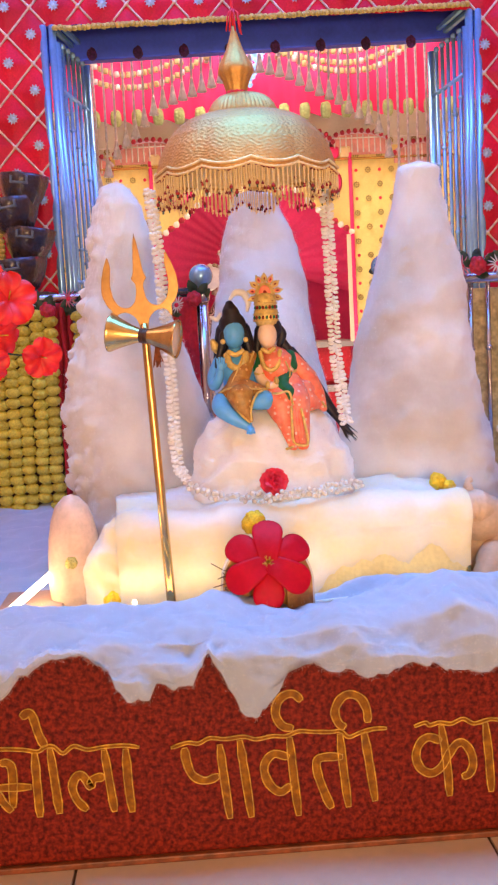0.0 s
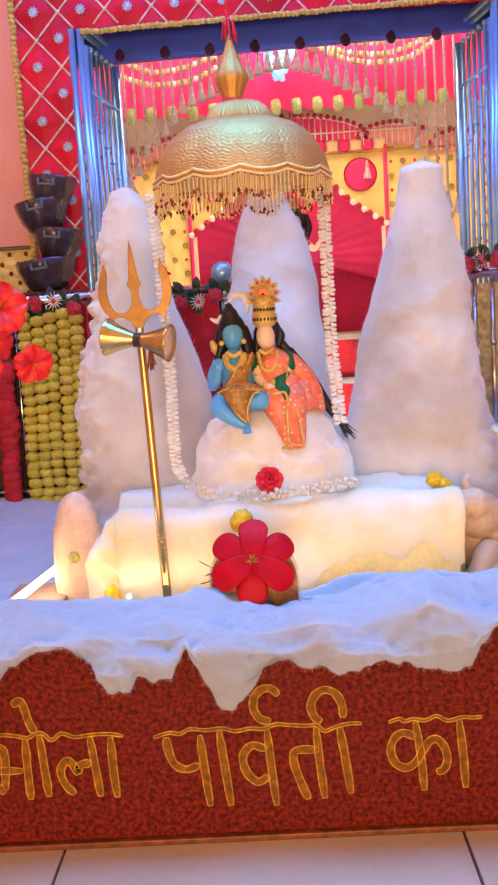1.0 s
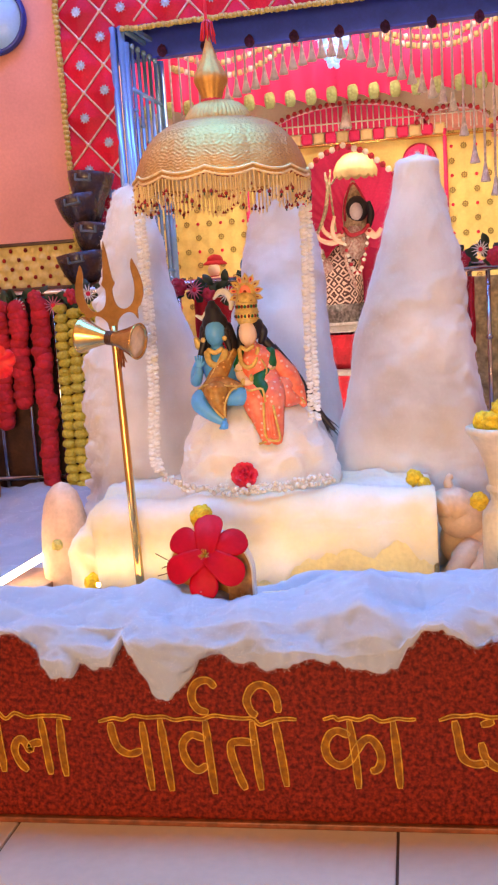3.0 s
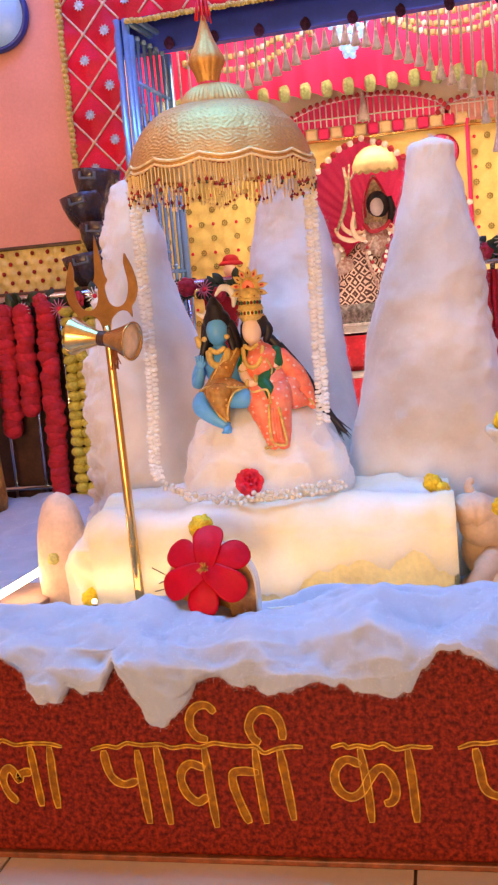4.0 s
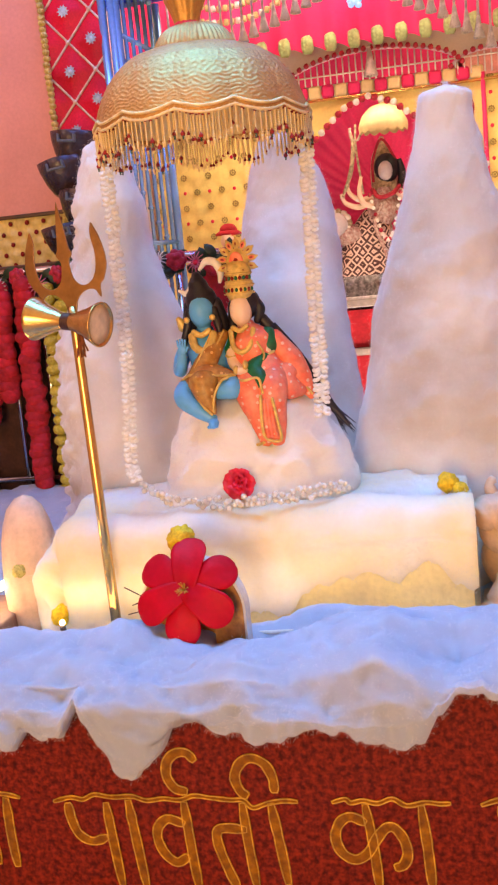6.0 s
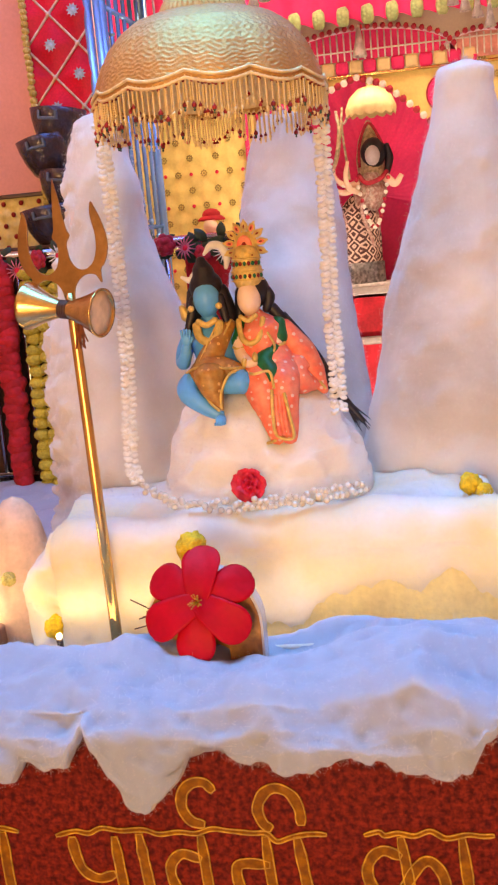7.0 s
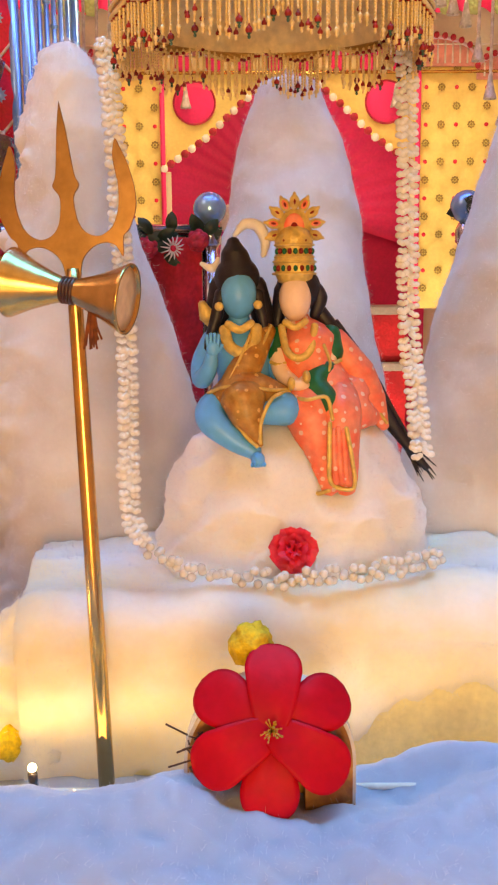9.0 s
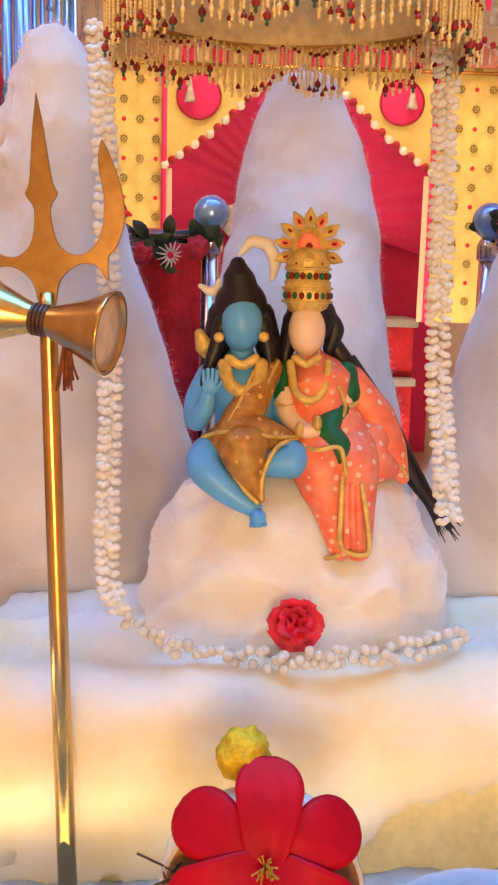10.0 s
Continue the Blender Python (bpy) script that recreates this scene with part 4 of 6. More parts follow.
B = [("b", (0.033, 2.283, 0.999), (0.0262, 0.027, 0.0355), 0),
     ("b", (0.031, 2.299, 1.021), (0.0335, 0.031, 0.034), 1),
     ("t", [(0.031, 2.296, 1.028), (0.029, 2.295, 1.047), (0.027, 2.295, 1.06), (0.026, 2.295, 1.073)], (0.030, 0.022, 0.019, 0.010), 1),
     ("t", [(0.01, 2.305, 1.01), (0.001, 2.31, 0.967), (-0.009, 2.31, 0.924), (-0.021, 2.305, 0.91)], (0.02, 0.019, 0.012, 0.003), 1),
     ("t", [(0.056, 2.305, 1.011), (0.068, 2.31, 0.969), (0.077, 2.31, 0.919)], (0.018, 0.017, 0.008), 1),
     ("t", [(0.033, 2.29, 0.977), (0.034, 2.295, 0.945)], 0.015, 0),
     ("t", [(0.033, 2.297, 0.955), (0.035, 2.295, 0.92), (0.039, 2.29, 0.885), (0.042, 2.285, 0.85)], (0.02, 0.045, 0.038, 0.043), 0),
     ("t", [(-0.004, 2.295, 0.933), (-0.02, 2.285, 0.902), (-0.021, 2.265, 0.88), (-0.010, 2.245, 0.896), (-0.006, 2.24, 0.914)], (0.018, 0.0165, 0.0145, 0.0115, 0.009), 0),
     ("b", (-0.004, 2.236, 0.925), (0.0095, 0.005, 0.011), 0), *[("t", [(-0.0115 + 0.0048 * i, 2.236, 0.931), (-0.0125 + 0.0056 * i, 2.235, 0.944 + 0.002 * (i in (1, 2)))], 0.0024, 0) for i in range(4)],
     ("t", [(0.004, 2.237, 0.921), (0.009, 2.234, 0.930)], 0.0024, 0), ("t", [(-0.012, 2.246, 0.905), (-0.005, 2.236, 0.907), (0.000, 2.244, 0.908)], 0.0032, 3),
     ("t", [(0.072, 2.297, 0.935), (0.085, 2.295, 0.9), (0.092, 2.285, 0.865)], (0.018, 0.0155, 0.013), 0),
     ("t", [(0.021, 2.27, 0.849), (-0.006, 2.245, 0.838), (-0.005, 2.225, 0.822), (0.026, 2.215, 0.797), (0.053, 2.21, 0.781)], (0.027, 0.0235, 0.021, 0.016, 0.011), 0),
     ("b", (0.057, 2.198, 0.773), (0.010, 0.020, 0.011), 0), *[("b", (0.049 + 0.0042 * i, 2.182 + 0.002 * abs(i - 1), 0.768), (0.0026, 0.006, 0.0034), 0) for i in range(5)],
     ("t", [(0.064, 2.275, 0.845), (0.09, 2.24, 0.842), (0.096, 2.225, 0.838), (0.066, 2.225, 0.834)], (0.027, 0.025, 0.022, 0.016), 0),
     ("t", [(0.075, 2.285, 0.947), (0.054, 2.262, 0.917), (0.037, 2.25, 0.887), (0.018, 2.24, 0.857)], (0.012, 0.02, 0.024, 0.022), 2),
     ("t", [(0, 2.25, 0.855), (0.038, 2.243, 0.868), (0.093, 2.245, 0.855)], (0.015, 0.03, 0.018), 2),
     ("t", [(0.038, 2.225, 0.854), (0.045, 2.212, 0.826), (0.061, 2.2, 0.794)], (0.033, 0.022, 0.004), 2),
     ("t", [(0.012, 2.265, 0.95), (0.019, 2.255, 0.928), (0.037, 2.25, 0.918), (0.054, 2.255, 0.928), (0.058, 2.265, 0.952)], 0.0085, 3),
     ("t", [(0.017, 2.262, 0.958), (0.034, 2.258, 0.95), (0.051, 2.262, 0.959)], 0.006, 3),
     ("t", [(0.079, 2.272, 0.955), (0.060, 2.246, 0.917), (0.044, 2.233, 0.885)], 0.0022, 3), ("t", [(0.050, 2.262, 0.945), (0.036, 2.240, 0.915), (0.018, 2.228, 0.880)], 0.0022, 3),
     ("t", [(-0.012, 2.243, 0.862), (0.010, 2.222, 0.872), (0.040, 2.212, 0.874), (0.075, 2.220, 0.868), (0.104, 2.238, 0.866)], 0.0026, 3),
     ("t", [(0.008, 2.285, 1.0), (0.000, 2.278, 0.965), (-0.010, 2.275, 0.935), (-0.016, 2.278, 0.915)], (0.010, 0.009, 0.007, 0.002), 1), ("t", [(0.059, 2.285, 1.0), (0.067, 2.280, 0.965), (0.073, 2.278, 0.938)], (0.009, 0.008, 0.003), 1),
     ("t", [(0.007, 2.232, 0.872), (0.018, 2.21, 0.842), (0.039, 2.2, 0.808), (0.056, 2.195, 0.792)], 0.0028, 3),
     ("t", [(0.103, 2.235, 0.864), (0.078, 2.212, 0.857), (0.062, 2.2, 0.825), (0.061, 2.195, 0.796)], 0.0028, 3),
     ("b", (0.005, 2.262, 0.983), 0.0065, 3), ("b", (0.06, 2.262, 0.985), 0.0065, 3),
     ("t", [(-0.005, 2.3, 0.954), (-0.013, 2.295, 0.969), (-0.02, 2.29, 0.986)], (0.006, 0.012, 0.006), 3),
     ("t", [(0.028, 2.32, 1.084), (0.044, 2.32, 1.100), (0.063, 2.32, 1.096), (0.073, 2.32, 1.076), (0.070, 2.32, 1.055)], (0.003, 0.008, 0.009, 0.008, 0.004), 4),
     ("t", [(-0.021, 2.32, 1.044), (-0.005, 2.32, 1.037), (0.004, 2.32, 1.051)], (0.003, 0.007, 0.003), 4)]
figure("blue_statue", B, ("statue_blue", "statue_hair", "statue_hide", "statue_gold", "white_petal"), "small painted blue seated statue with dark hair and a hide wrap", shift=(0.001, 0.018, 0.002))
rays = Shape()
for i in range(9):
    # pointed crown leaves with a small dark stone in each
    a = radians(-18 + i * 27)
    c = Vector((0.112, 2.294, 1.094)) + Vector((0.031 * math.cos(a), 0, 0.036 * math.sin(a)))
    spin = Matrix.Rotation(-a + radians(90), 3, "Y")
    rays.ball(c, (0.0076, 0.0035, 0.0110), 12, 4, spin)
    rays.ball(c + spin @ Vector((0, 0, 0.009)), (0.0030, 0.0025, 0.0060), 8, 4, spin)
    rays.ball(c + Vector((0, -0.003, 0)), (0.0044, 0.0016, 0.0074), 8, 2 if i % 2 else 4, spin)
    rays.ball(c + Vector((0, -0.0045, 0)), (0.0018, 0.0012, 0.0038), 8, 5, spin)
for tier, (z, r) in enumerate(((1.036, 0.030), (1.060, 0.027))):
    for i in range(9):
        b = radians(200 + 17.5 * i)
        rays.ball((0.1115 + r * math.cos(b), 2.292 + r * math.sin(b), z), (0.0036, 0.0036, 0.0046), 8, 5 if i % 2 else 3)
    for dz in (-0.008, 0.009):
        rays.tube([(0.1115 + (r + 0.0012) * math.cos(b), 2.292 + (r + 0.0012) * math.sin(b), z + dz) for b in np.linspace(0, 2 * math.pi, 25)[:-1]], 0.0018, 6, 4, closed=True)
for i in range(16):
    # loose hair trailing to the hem
    w = random.Random(70 + i)
    o = Vector((w.uniform(-0.006, 0.006), w.uniform(-0.006, 0.006), w.uniform(-0.005, 0.005)))
    rays.tube(curve_through([Vector((0.17, 2.316, 0.955)) + o, Vector((0.222, 2.322, 0.885)) + o, Vector((0.262, 2.322, 0.808)) + o * 1.5, Vector((0.312 + w.uniform(-0.014, 0.018), 2.312, 0.728 + w.uniform(-0.016, 0.014)))], 5), [0.004] * 8 + [0.003] * 4 + [0.0025, 0.002, 0.0015, 0.0006], 6, 1)
C = [("b", (0.112, 2.283, 0.993), (0.0235, 0.025, 0.0335), 0),
     ("b", (0.118, 2.302, 1.006), (0.033, 0.03, 0.034), 1),
     ("t", [(0.139, 2.3, 1.014), (0.149, 2.3, 0.993), (0.142, 2.3, 0.968)], (0.009, 0.012, 0.008), 1),
     ("t", [(0.095, 2.3, 1.005), (0.089, 2.305, 0.97), (0.086, 2.3, 0.949)], (0.013, 0.011, 0.006), 1),
     ("t", [(0.15, 2.31, 0.971), (0.189, 2.315, 0.921), (0.228, 2.32, 0.87), (0.261, 2.32, 0.804), (0.314, 2.313, 0.734)], (0.012, 0.011, 0.011, 0.012, 0.005), 1),
     ("t", [(0.113, 2.29, 0.972), (0.114, 2.295, 0.947)], 0.013, 0),
     ("t", [(0.117, 2.297, 0.957), (0.127, 2.293, 0.929), (0.131, 2.288, 0.895), (0.145, 2.28, 0.853)], (0.02, 0.047, 0.044, 0.055), 2),
     ("t", [(0.089, 2.29, 0.939), (0.086, 2.28, 0.912)], (0.016, 0.018), 3), ("t", [(0.163, 2.29, 0.941), (0.165, 2.28, 0.914)], (0.016, 0.018), 3),
     ("t", [(0.087, 2.278, 0.916), (0.092, 2.262, 0.887), (0.112, 2.235, 0.871)], (0.0145, 0.013, 0.009), 0),
     ("t", [(0.162, 2.278, 0.914), (0.149, 2.262, 0.888), (0.119, 2.235, 0.874)], (0.0145, 0.013, 0.009), 0),
     ("b", (0.114, 2.225, 0.873), (0.016, 0.01, 0.009), 0),
     ("t", [(0.155, 2.262, 0.892), (0.137, 2.24, 0.871), (0.153, 2.225, 0.85), (0.161, 2.215, 0.824)], (0.016, 0.02, 0.018, 0.012), 3),
     ("t", [(0.129, 2.265, 0.856), (0.128, 2.235, 0.833), (0.139, 2.225, 0.794), (0.154, 2.22, 0.728)], (0.035, 0.036, 0.03, 0.02), 2),
     ("t", [(0.165, 2.27, 0.848), (0.169, 2.235, 0.827), (0.173, 2.225, 0.788), (0.18, 2.22, 0.726)], (0.04, 0.036, 0.028, 0.018), 2),
     ("t", [(0.172, 2.3, 0.93), (0.203, 2.3, 0.88), (0.226, 2.295, 0.838), (0.245, 2.29, 0.803)], (0.02, 0.03, 0.024, 0.008), 2),
     ("t", [(0.188, 2.285, 0.846), (0.201, 2.27, 0.828), (0.224, 2.28, 0.819)], (0.04, 0.03, 0.015), 2),
     *[("t", [(0.160 + 0.007 * i, 2.199, 0.815 - 0.004 * abs(i - 1)), (0.161 + 0.0075 * i, 2.194, 0.775), (0.164 + 0.0075 * i, 2.196, 0.738)], (0.0042, 0.0048, 0.0050), 2) for i in range(3)],
     ("t", [(0.118, 2.236, 0.742), (0.135, 2.203, 0.722), (0.154, 2.195, 0.726)], 0.0030, 4),
     ("t", [(0.150, 2.236, 0.928), (0.160, 2.246, 0.900), (0.150, 2.238, 0.880)], 0.0024, 4), ("t", [(0.076, 2.266, 0.902), (0.086, 2.258, 0.899), (0.101, 2.262, 0.902)], 0.0030, 4), ("t", [(0.152, 2.262, 0.902), (0.163, 2.258, 0.899), (0.177, 2.268, 0.904)], 0.0030, 4),
     ("t", [(0.107, 2.225, 0.855), (0.124, 2.2, 0.855), (0.151, 2.205, 0.857), (0.159, 2.2, 0.827)], 0.0028, 4),
     ("t", [(0.155, 2.195, 0.822), (0.154, 2.19, 0.775), (0.158, 2.195, 0.736), (0.189, 2.195, 0.73), (0.185, 2.19, 0.776), (0.178, 2.195, 0.815)], 0.0032, 4),
     ("t", [(0.091, 2.262, 0.953), (0.098, 2.248, 0.92), (0.115, 2.243, 0.909), (0.132, 2.248, 0.921), (0.139, 2.262, 0.954)], 0.0055, 4),
     ("t", [(0.096, 2.262, 0.96), (0.111, 2.258, 0.952), (0.126, 2.262, 0.961)], 0.005, 4),
     ("t", [(0.17, 2.28, 0.925), (0.215, 2.278, 0.855), (0.248, 2.28, 0.809)], 0.0025, 4),
     ("b", (0.103, 2.222, 0.875), (0.006, 0.01, 0.01), 4), ("b", (0.124, 2.222, 0.884), (0.006, 0.01, 0.01), 4),
     ("t", [(0.112, 2.29, 1.031), (0.111, 2.292, 1.046)], (0.029, 0.03), 4),
     ("t", [(0.111, 2.292, 1.051), (0.111, 2.295, 1.075)], (0.024, 0.028), 4),
     ("b", (0.112, 2.298, 1.091), (0.025, 0.012, 0.030), 4), ("b", (0.111, 2.287, 1.093), (0.015, 0.004, 0.021), 2), ("b", (0.111, 2.284, 1.092), (0.0055, 0.004, 0.009), 5), ("t", [(0.096, 2.275, 1.075), (0.109, 2.272, 1.08), (0.126, 2.275, 1.075)], 0.003, 5)]
figure("red_statue", C, ("statue_skin", "statue_hair", "statue_coral", "statue_green", "statue_gold", "maroon_bead"), "small painted seated statue in a coral robe with a gold crown", rays, (0.004, 0.028, 0.002))

# ---- red quilted cloth round the doorway ----
CY = 3.60
cloth = thing("wall_cloth", (0.25, CY, 1.0), "red satin wall cloth with cream rope diamonds and silver stars", "wall hanging")
backing = Shape()
def puff(x, z):
    a = abs(((x + 0.577) / 0.0855 + (z - 1.592) / 0.0955) % 2 - 1)
    b = abs(((x + 0.577) / 0.0855 - (z - 1.592) / 0.0955) % 2 - 1)
    return 0.022 * min(1 - a, 1 - b)
def quilt(x0, x1, z0, z1):
    def at(u, v):
        x, z = x0 + (x1 - x0) * u, z0 + (z1 - z0) * v
        return (x, CY - 0.002 - puff(x, z) - 0.003 * noise.noise((x * 20, 0, z * 20)), z)
    backing.sheet(at, max(6, int((x1 - x0) / 0.012)), max(6, int((z1 - z0) / 0.012)))
quilt(-0.735, DOOR0 - 0.01, 0.4, 2.6)
quilt(DOOR1 + 0.01, 1.30, 0.4, 2.6)
quilt(DOOR0 - 0.01, DOOR1 + 0.01, 2.10, 2.6)
part("backing", backing, "red_satin", cloth)
def on_cloth(x, z):
    return -0.735 <= x <= 1.30 and 1.15 < z < 2.6 and (x < DOOR0 or x > DOOR1 or z > 2.1)
rope = Shape()
for sgn in (1, -1):
    for k in range(-24, 40):
        run = []
        for i in range(0, 140):
            x = -0.735 + i * 0.015
            z = 1.592 + 0.0955 * (sgn * (x + 0.577) / 0.0855 + 2 * k)
            if on_cloth(x, z):
                run.append((x, CY - 0.006, z))
            else:
                if len(run) > 2:
                    rope.tube(run, 0.0042, 6)
                run = []
        if len(run) > 2:
            rope.tube(run, 0.0042, 6)
part("rope", rope, "cream_rope", cloth, "twisted cream rope lattice")
star = Shape()
pts = []
for i in range(20):
    r = 0.021 if i % 2 == 0 else 0.013
    pts.append((r * math.cos(math.pi * i / 10), r * math.sin(math.pi * i / 10)))
star.slab(pts, -0.002, 0.001)
star.ball((0, -0.002, 0), (0.008, 0.003, 0.008), 10)
star_mesh = star.mesh("star", "star_silver", smooth=False)
knob = Shape().ball((0, 0, 0), (0.0085, 0.005, 0.0085), 8).mesh("knot", "cream_rope")
for i in range(-3, 24):
    for j in range(-5, 12):
        x, z = -0.577 + 0.0855 * i, 1.592 + 0.0955 * j
        if on_cloth(x, z):
            if (i + j) % 2:
                piece("star", star_mesh, cloth, Matrix.Translation((x, CY - 0.024, z)))
            else:
                piece("knot", knob, cloth, Matrix.Translation((x, CY - 0.01, z)))

# marigold strings: border of the cloth and along the lintel
mari = blob((0.0125, 0.0125, 0.0115), 0.22, 2.4, 12, 2.0)
small_mari = mari.mesh("marigold", "marigold_pale")
def flower_string(name, pts, step, label, size=1.0, me=None, group="marigold strings"):
    line = strand_line(pts, step)
    t = thing(name, line[0], label, "garland", group)
    rr = random.Random(len(line))
    for p in line:
        piece("marigold", me or small_mari, t, Matrix.Translation(p + Vector([rr.uniform(-0.002, 0.002) * (1 + 1.2 * (size > 1)) for _ in range(3)])) @ Euler((rr.uniform(-0.15, 0.15), rr.uniform(-0.15, 0.15), rr.uniform(0, 6))).to_matrix().to_4x4() @ Matrix.Diagonal((size * rr.uniform(0.92, 1.08), size, size * 0.95, 1)))
    return t
flower_string("marigold_string", [(-0.738, CY - 0.02, 1.15), (-0.741, CY - 0.02, 1.7), (-0.744, CY - 0.02, 2.6)], 0.019, "pale yellow marigold string edging the red cloth")
flower_string("marigold_string", [(-0.49, 3.583, 2.088), (0.1, 3.58, 2.098), (0.55, 3.58, 2.108), (0.99, 3.583, 2.118)], 0.017, "pale yellow marigold string along the steel lintel", 0.95)

# peach wall: dado with red tufts, dark strip
dado = thing("dado_cloth", (-1.4, CY, 0.4), "cream quilted dado cloth with red tufts", "wall hanging")
def dado_at(u, v):
    x, z = X0 + (-0.735 - X0) * u, 0.3 + 1.03 * v
    a = abs((x / 0.031 + z / 0.0355) % 2 - 1)
    b = abs((x / 0.031 - z / 0.0355) % 2 - 1)
    return (x, YW - 0.004 - 0.014 * min(1 - a, 1 - b), z)
part("backing", Shape().sheet(dado_at, 200, 120), "dado_cream", dado)
tuft = Shape().ball((0, 0, 0), (0.0085, 0.006, 0.009), 8).mesh("tuft", "maroon_bead")
for i in range(-46, -20):
    for j in range(22, 38):
        if (i + j) % 2 == 0 and i * 0.031 > -1.35 and i * 0.031 < -0.76:
            piece("tuft", tuft, dado, Matrix.Translation((i * 0.031, YW - 0.012, j * 0.0355)))
part("top_strip", Shape().box((X0, YW - 0.022, 1.33), (-0.738, YW - 0.002, 1.343), 0.002), "dark_wood", dado, "dark top strip")
clock = thing("wall_disc", (-1.02, YW, 2.1), "round wall clock with a pale face and dark blue rim", "clock")
cs = Shape().lathe([(0.0, 0.012), (0.115, 0.012), (0.118, 0.0)], n=40)
cs.v = [(-0.995 + x, YW - 0.02 - z, 2.175 + y) for x, y, z in cs.v]
part("dial", cs, "clock_face", clock)
rs = Shape().lathe([(0.112, 0.0), (0.113, 0.02), (0.12, 0.026), (0.128, 0.02), (0.13, 0.0)], n=48)
rs.v = [(-0.995 + x, YW - 0.018 - z, 2.175 + y) for x, y, z in rs.v]
part("rim", rs, "blue_rim", clock)

# ---- steel lintel and gate leaves ----
BMY = 3.75
lintel = thing("steel_lintel", (0.24, BMY, 2.03), "polished steel box beam over the doorway, tinted with reflected blue light", "lintel")
beam = Shape().box((-0.60, BMY, 2.03), (1.10, BMY + 0.06, 2.20), 0.006)
beam.v = [(x, y, z + 0.022 * (x - 0.2)) for x, y, z in beam.v]
part("beam", beam, "blue_lit_beam", lintel, smooth=False)
for side, xs in ((-1, (-0.536, -0.503)), (1, (0.998, 1.030))):
    for x in xs:
        part("post", Shape().tube([(x, 3.60, 0.335), (x, 3.60, 2.10)], 0.0145, 16), "blue_lit_steel", lintel)
        part("post_cap", Shape().ball((x, 3.60, 2.10), (0.0145, 0.0145, 0.006), 14), "blue_lit_steel", lintel)
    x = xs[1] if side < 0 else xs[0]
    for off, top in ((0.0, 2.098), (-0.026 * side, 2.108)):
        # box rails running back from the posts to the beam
        part("return_rail", Shape().tube([(x + off, 3.60, top), (x + off - 0.05 * side, BMY, top - 0.028)], 0.0105, 4), "blue_lit_steel", lintel, smooth=False)


def gate(hinge, end, label):
    """A grille leaf folded back into the reveal: round bars with ball tops, a mid rail, knobs stepping down."""
    h, e = Vector(hinge), Vector(end)
    d = e - h
    g = thing("gate_leaf", (h.x, h.y, 0.36), label, "gate", "gate leaves")
    z0, z1 = 0.38, 2.045
    for q, r, top in ((h, 0.013, z1), (e, 0.0145, 2.01)):
        part("stile", Shape().tube([(q.x, q.y, z0), (q.x, q.y, top)], r, 14), "blue_lit_steel", g)
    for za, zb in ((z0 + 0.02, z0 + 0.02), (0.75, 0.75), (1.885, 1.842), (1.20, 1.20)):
        part("rail", Shape().tube([(h.x, h.y, za), (e.x, e.y, zb)], 0.0085, 10), "blue_lit_steel", g)
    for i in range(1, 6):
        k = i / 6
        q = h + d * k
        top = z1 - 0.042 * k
        bar = part("bar", Shape().tube([(q.x, q.y, z0), (q.x, q.y, top)], 0.0072, 10), "blue_lit_steel", g)
        part("knob", Shape().ball((q.x, q.y, top), 0.0115, 12), "blue_lit_steel", bar)
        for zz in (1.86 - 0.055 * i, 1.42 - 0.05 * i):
            part("knob", Shape().ball((q.x, q.y, zz), (0.0115, 0.0115, 0.009), 12), "blue_lit_steel", bar)


gate((-0.489, 3.605, 0), (-0.408, 3.80, 0), "open steel grille gate leaf with ball-topped bars")
gate((0.985, 3.605, 0), (0.904, 3.80, 0), "open steel grille gate leaf with ball-topped bars")

# ---- railing before the doorway ----
RY = 3.36
def railing(x0, x1, label, posts):
    r = thing("railing", ((x0 + x1) / 2, RY, 0.335), label, "railing", "railings")
    part("handrail", Shape().tube([(x0, RY, 1.135), (x1, RY, 1.135)], 0.019, 12), "steel", r)
    part("lower_rail", Shape().tube([(x0, RY, 0.45), (x1, RY, 0.45)], 0.011, 10), "steel", r)
    for x in posts:
        b = part("baluster", Shape().tube([(x, RY, 0.335), (x, RY, 1.13)], 0.0085, 10), "steel", r)
        part("collar", Shape().ball((x, RY, 0.89), (0.014, 0.014, 0.012), 10), "steel", b)
railing(-1.6, -0.04, "steel railing hung with flower strings and red cloth", [-1.5 + 0.12 * i for i in range(13)])
railing(0.62, 2.0, "steel railing with thin round balusters", [0.665 + 0.062 * i for i in range(21)])
for x in (-0.028, 0.605):
    n = thing("newel_post", (x, RY, 0.335), "polished steel post with a mirror ball on top", "post", "newel posts")
    part("shaft", Shape().tube([(x, RY, 0.335), (x, RY, 1.14)], 0.0215, 16), "steel", n)
    part("collar", Shape().lathe([(0.0215, 1.1), (0.027, 1.105), (0.027, 1.135), (0.02, 1.15), (0.014, 1.155)], (x, RY, 0), 20), "steel", n)
    part("ball", Shape().ball((x, RY, 1.19), 0.041, 28), "blue_lit_steel", n, "mirror-polished ball")
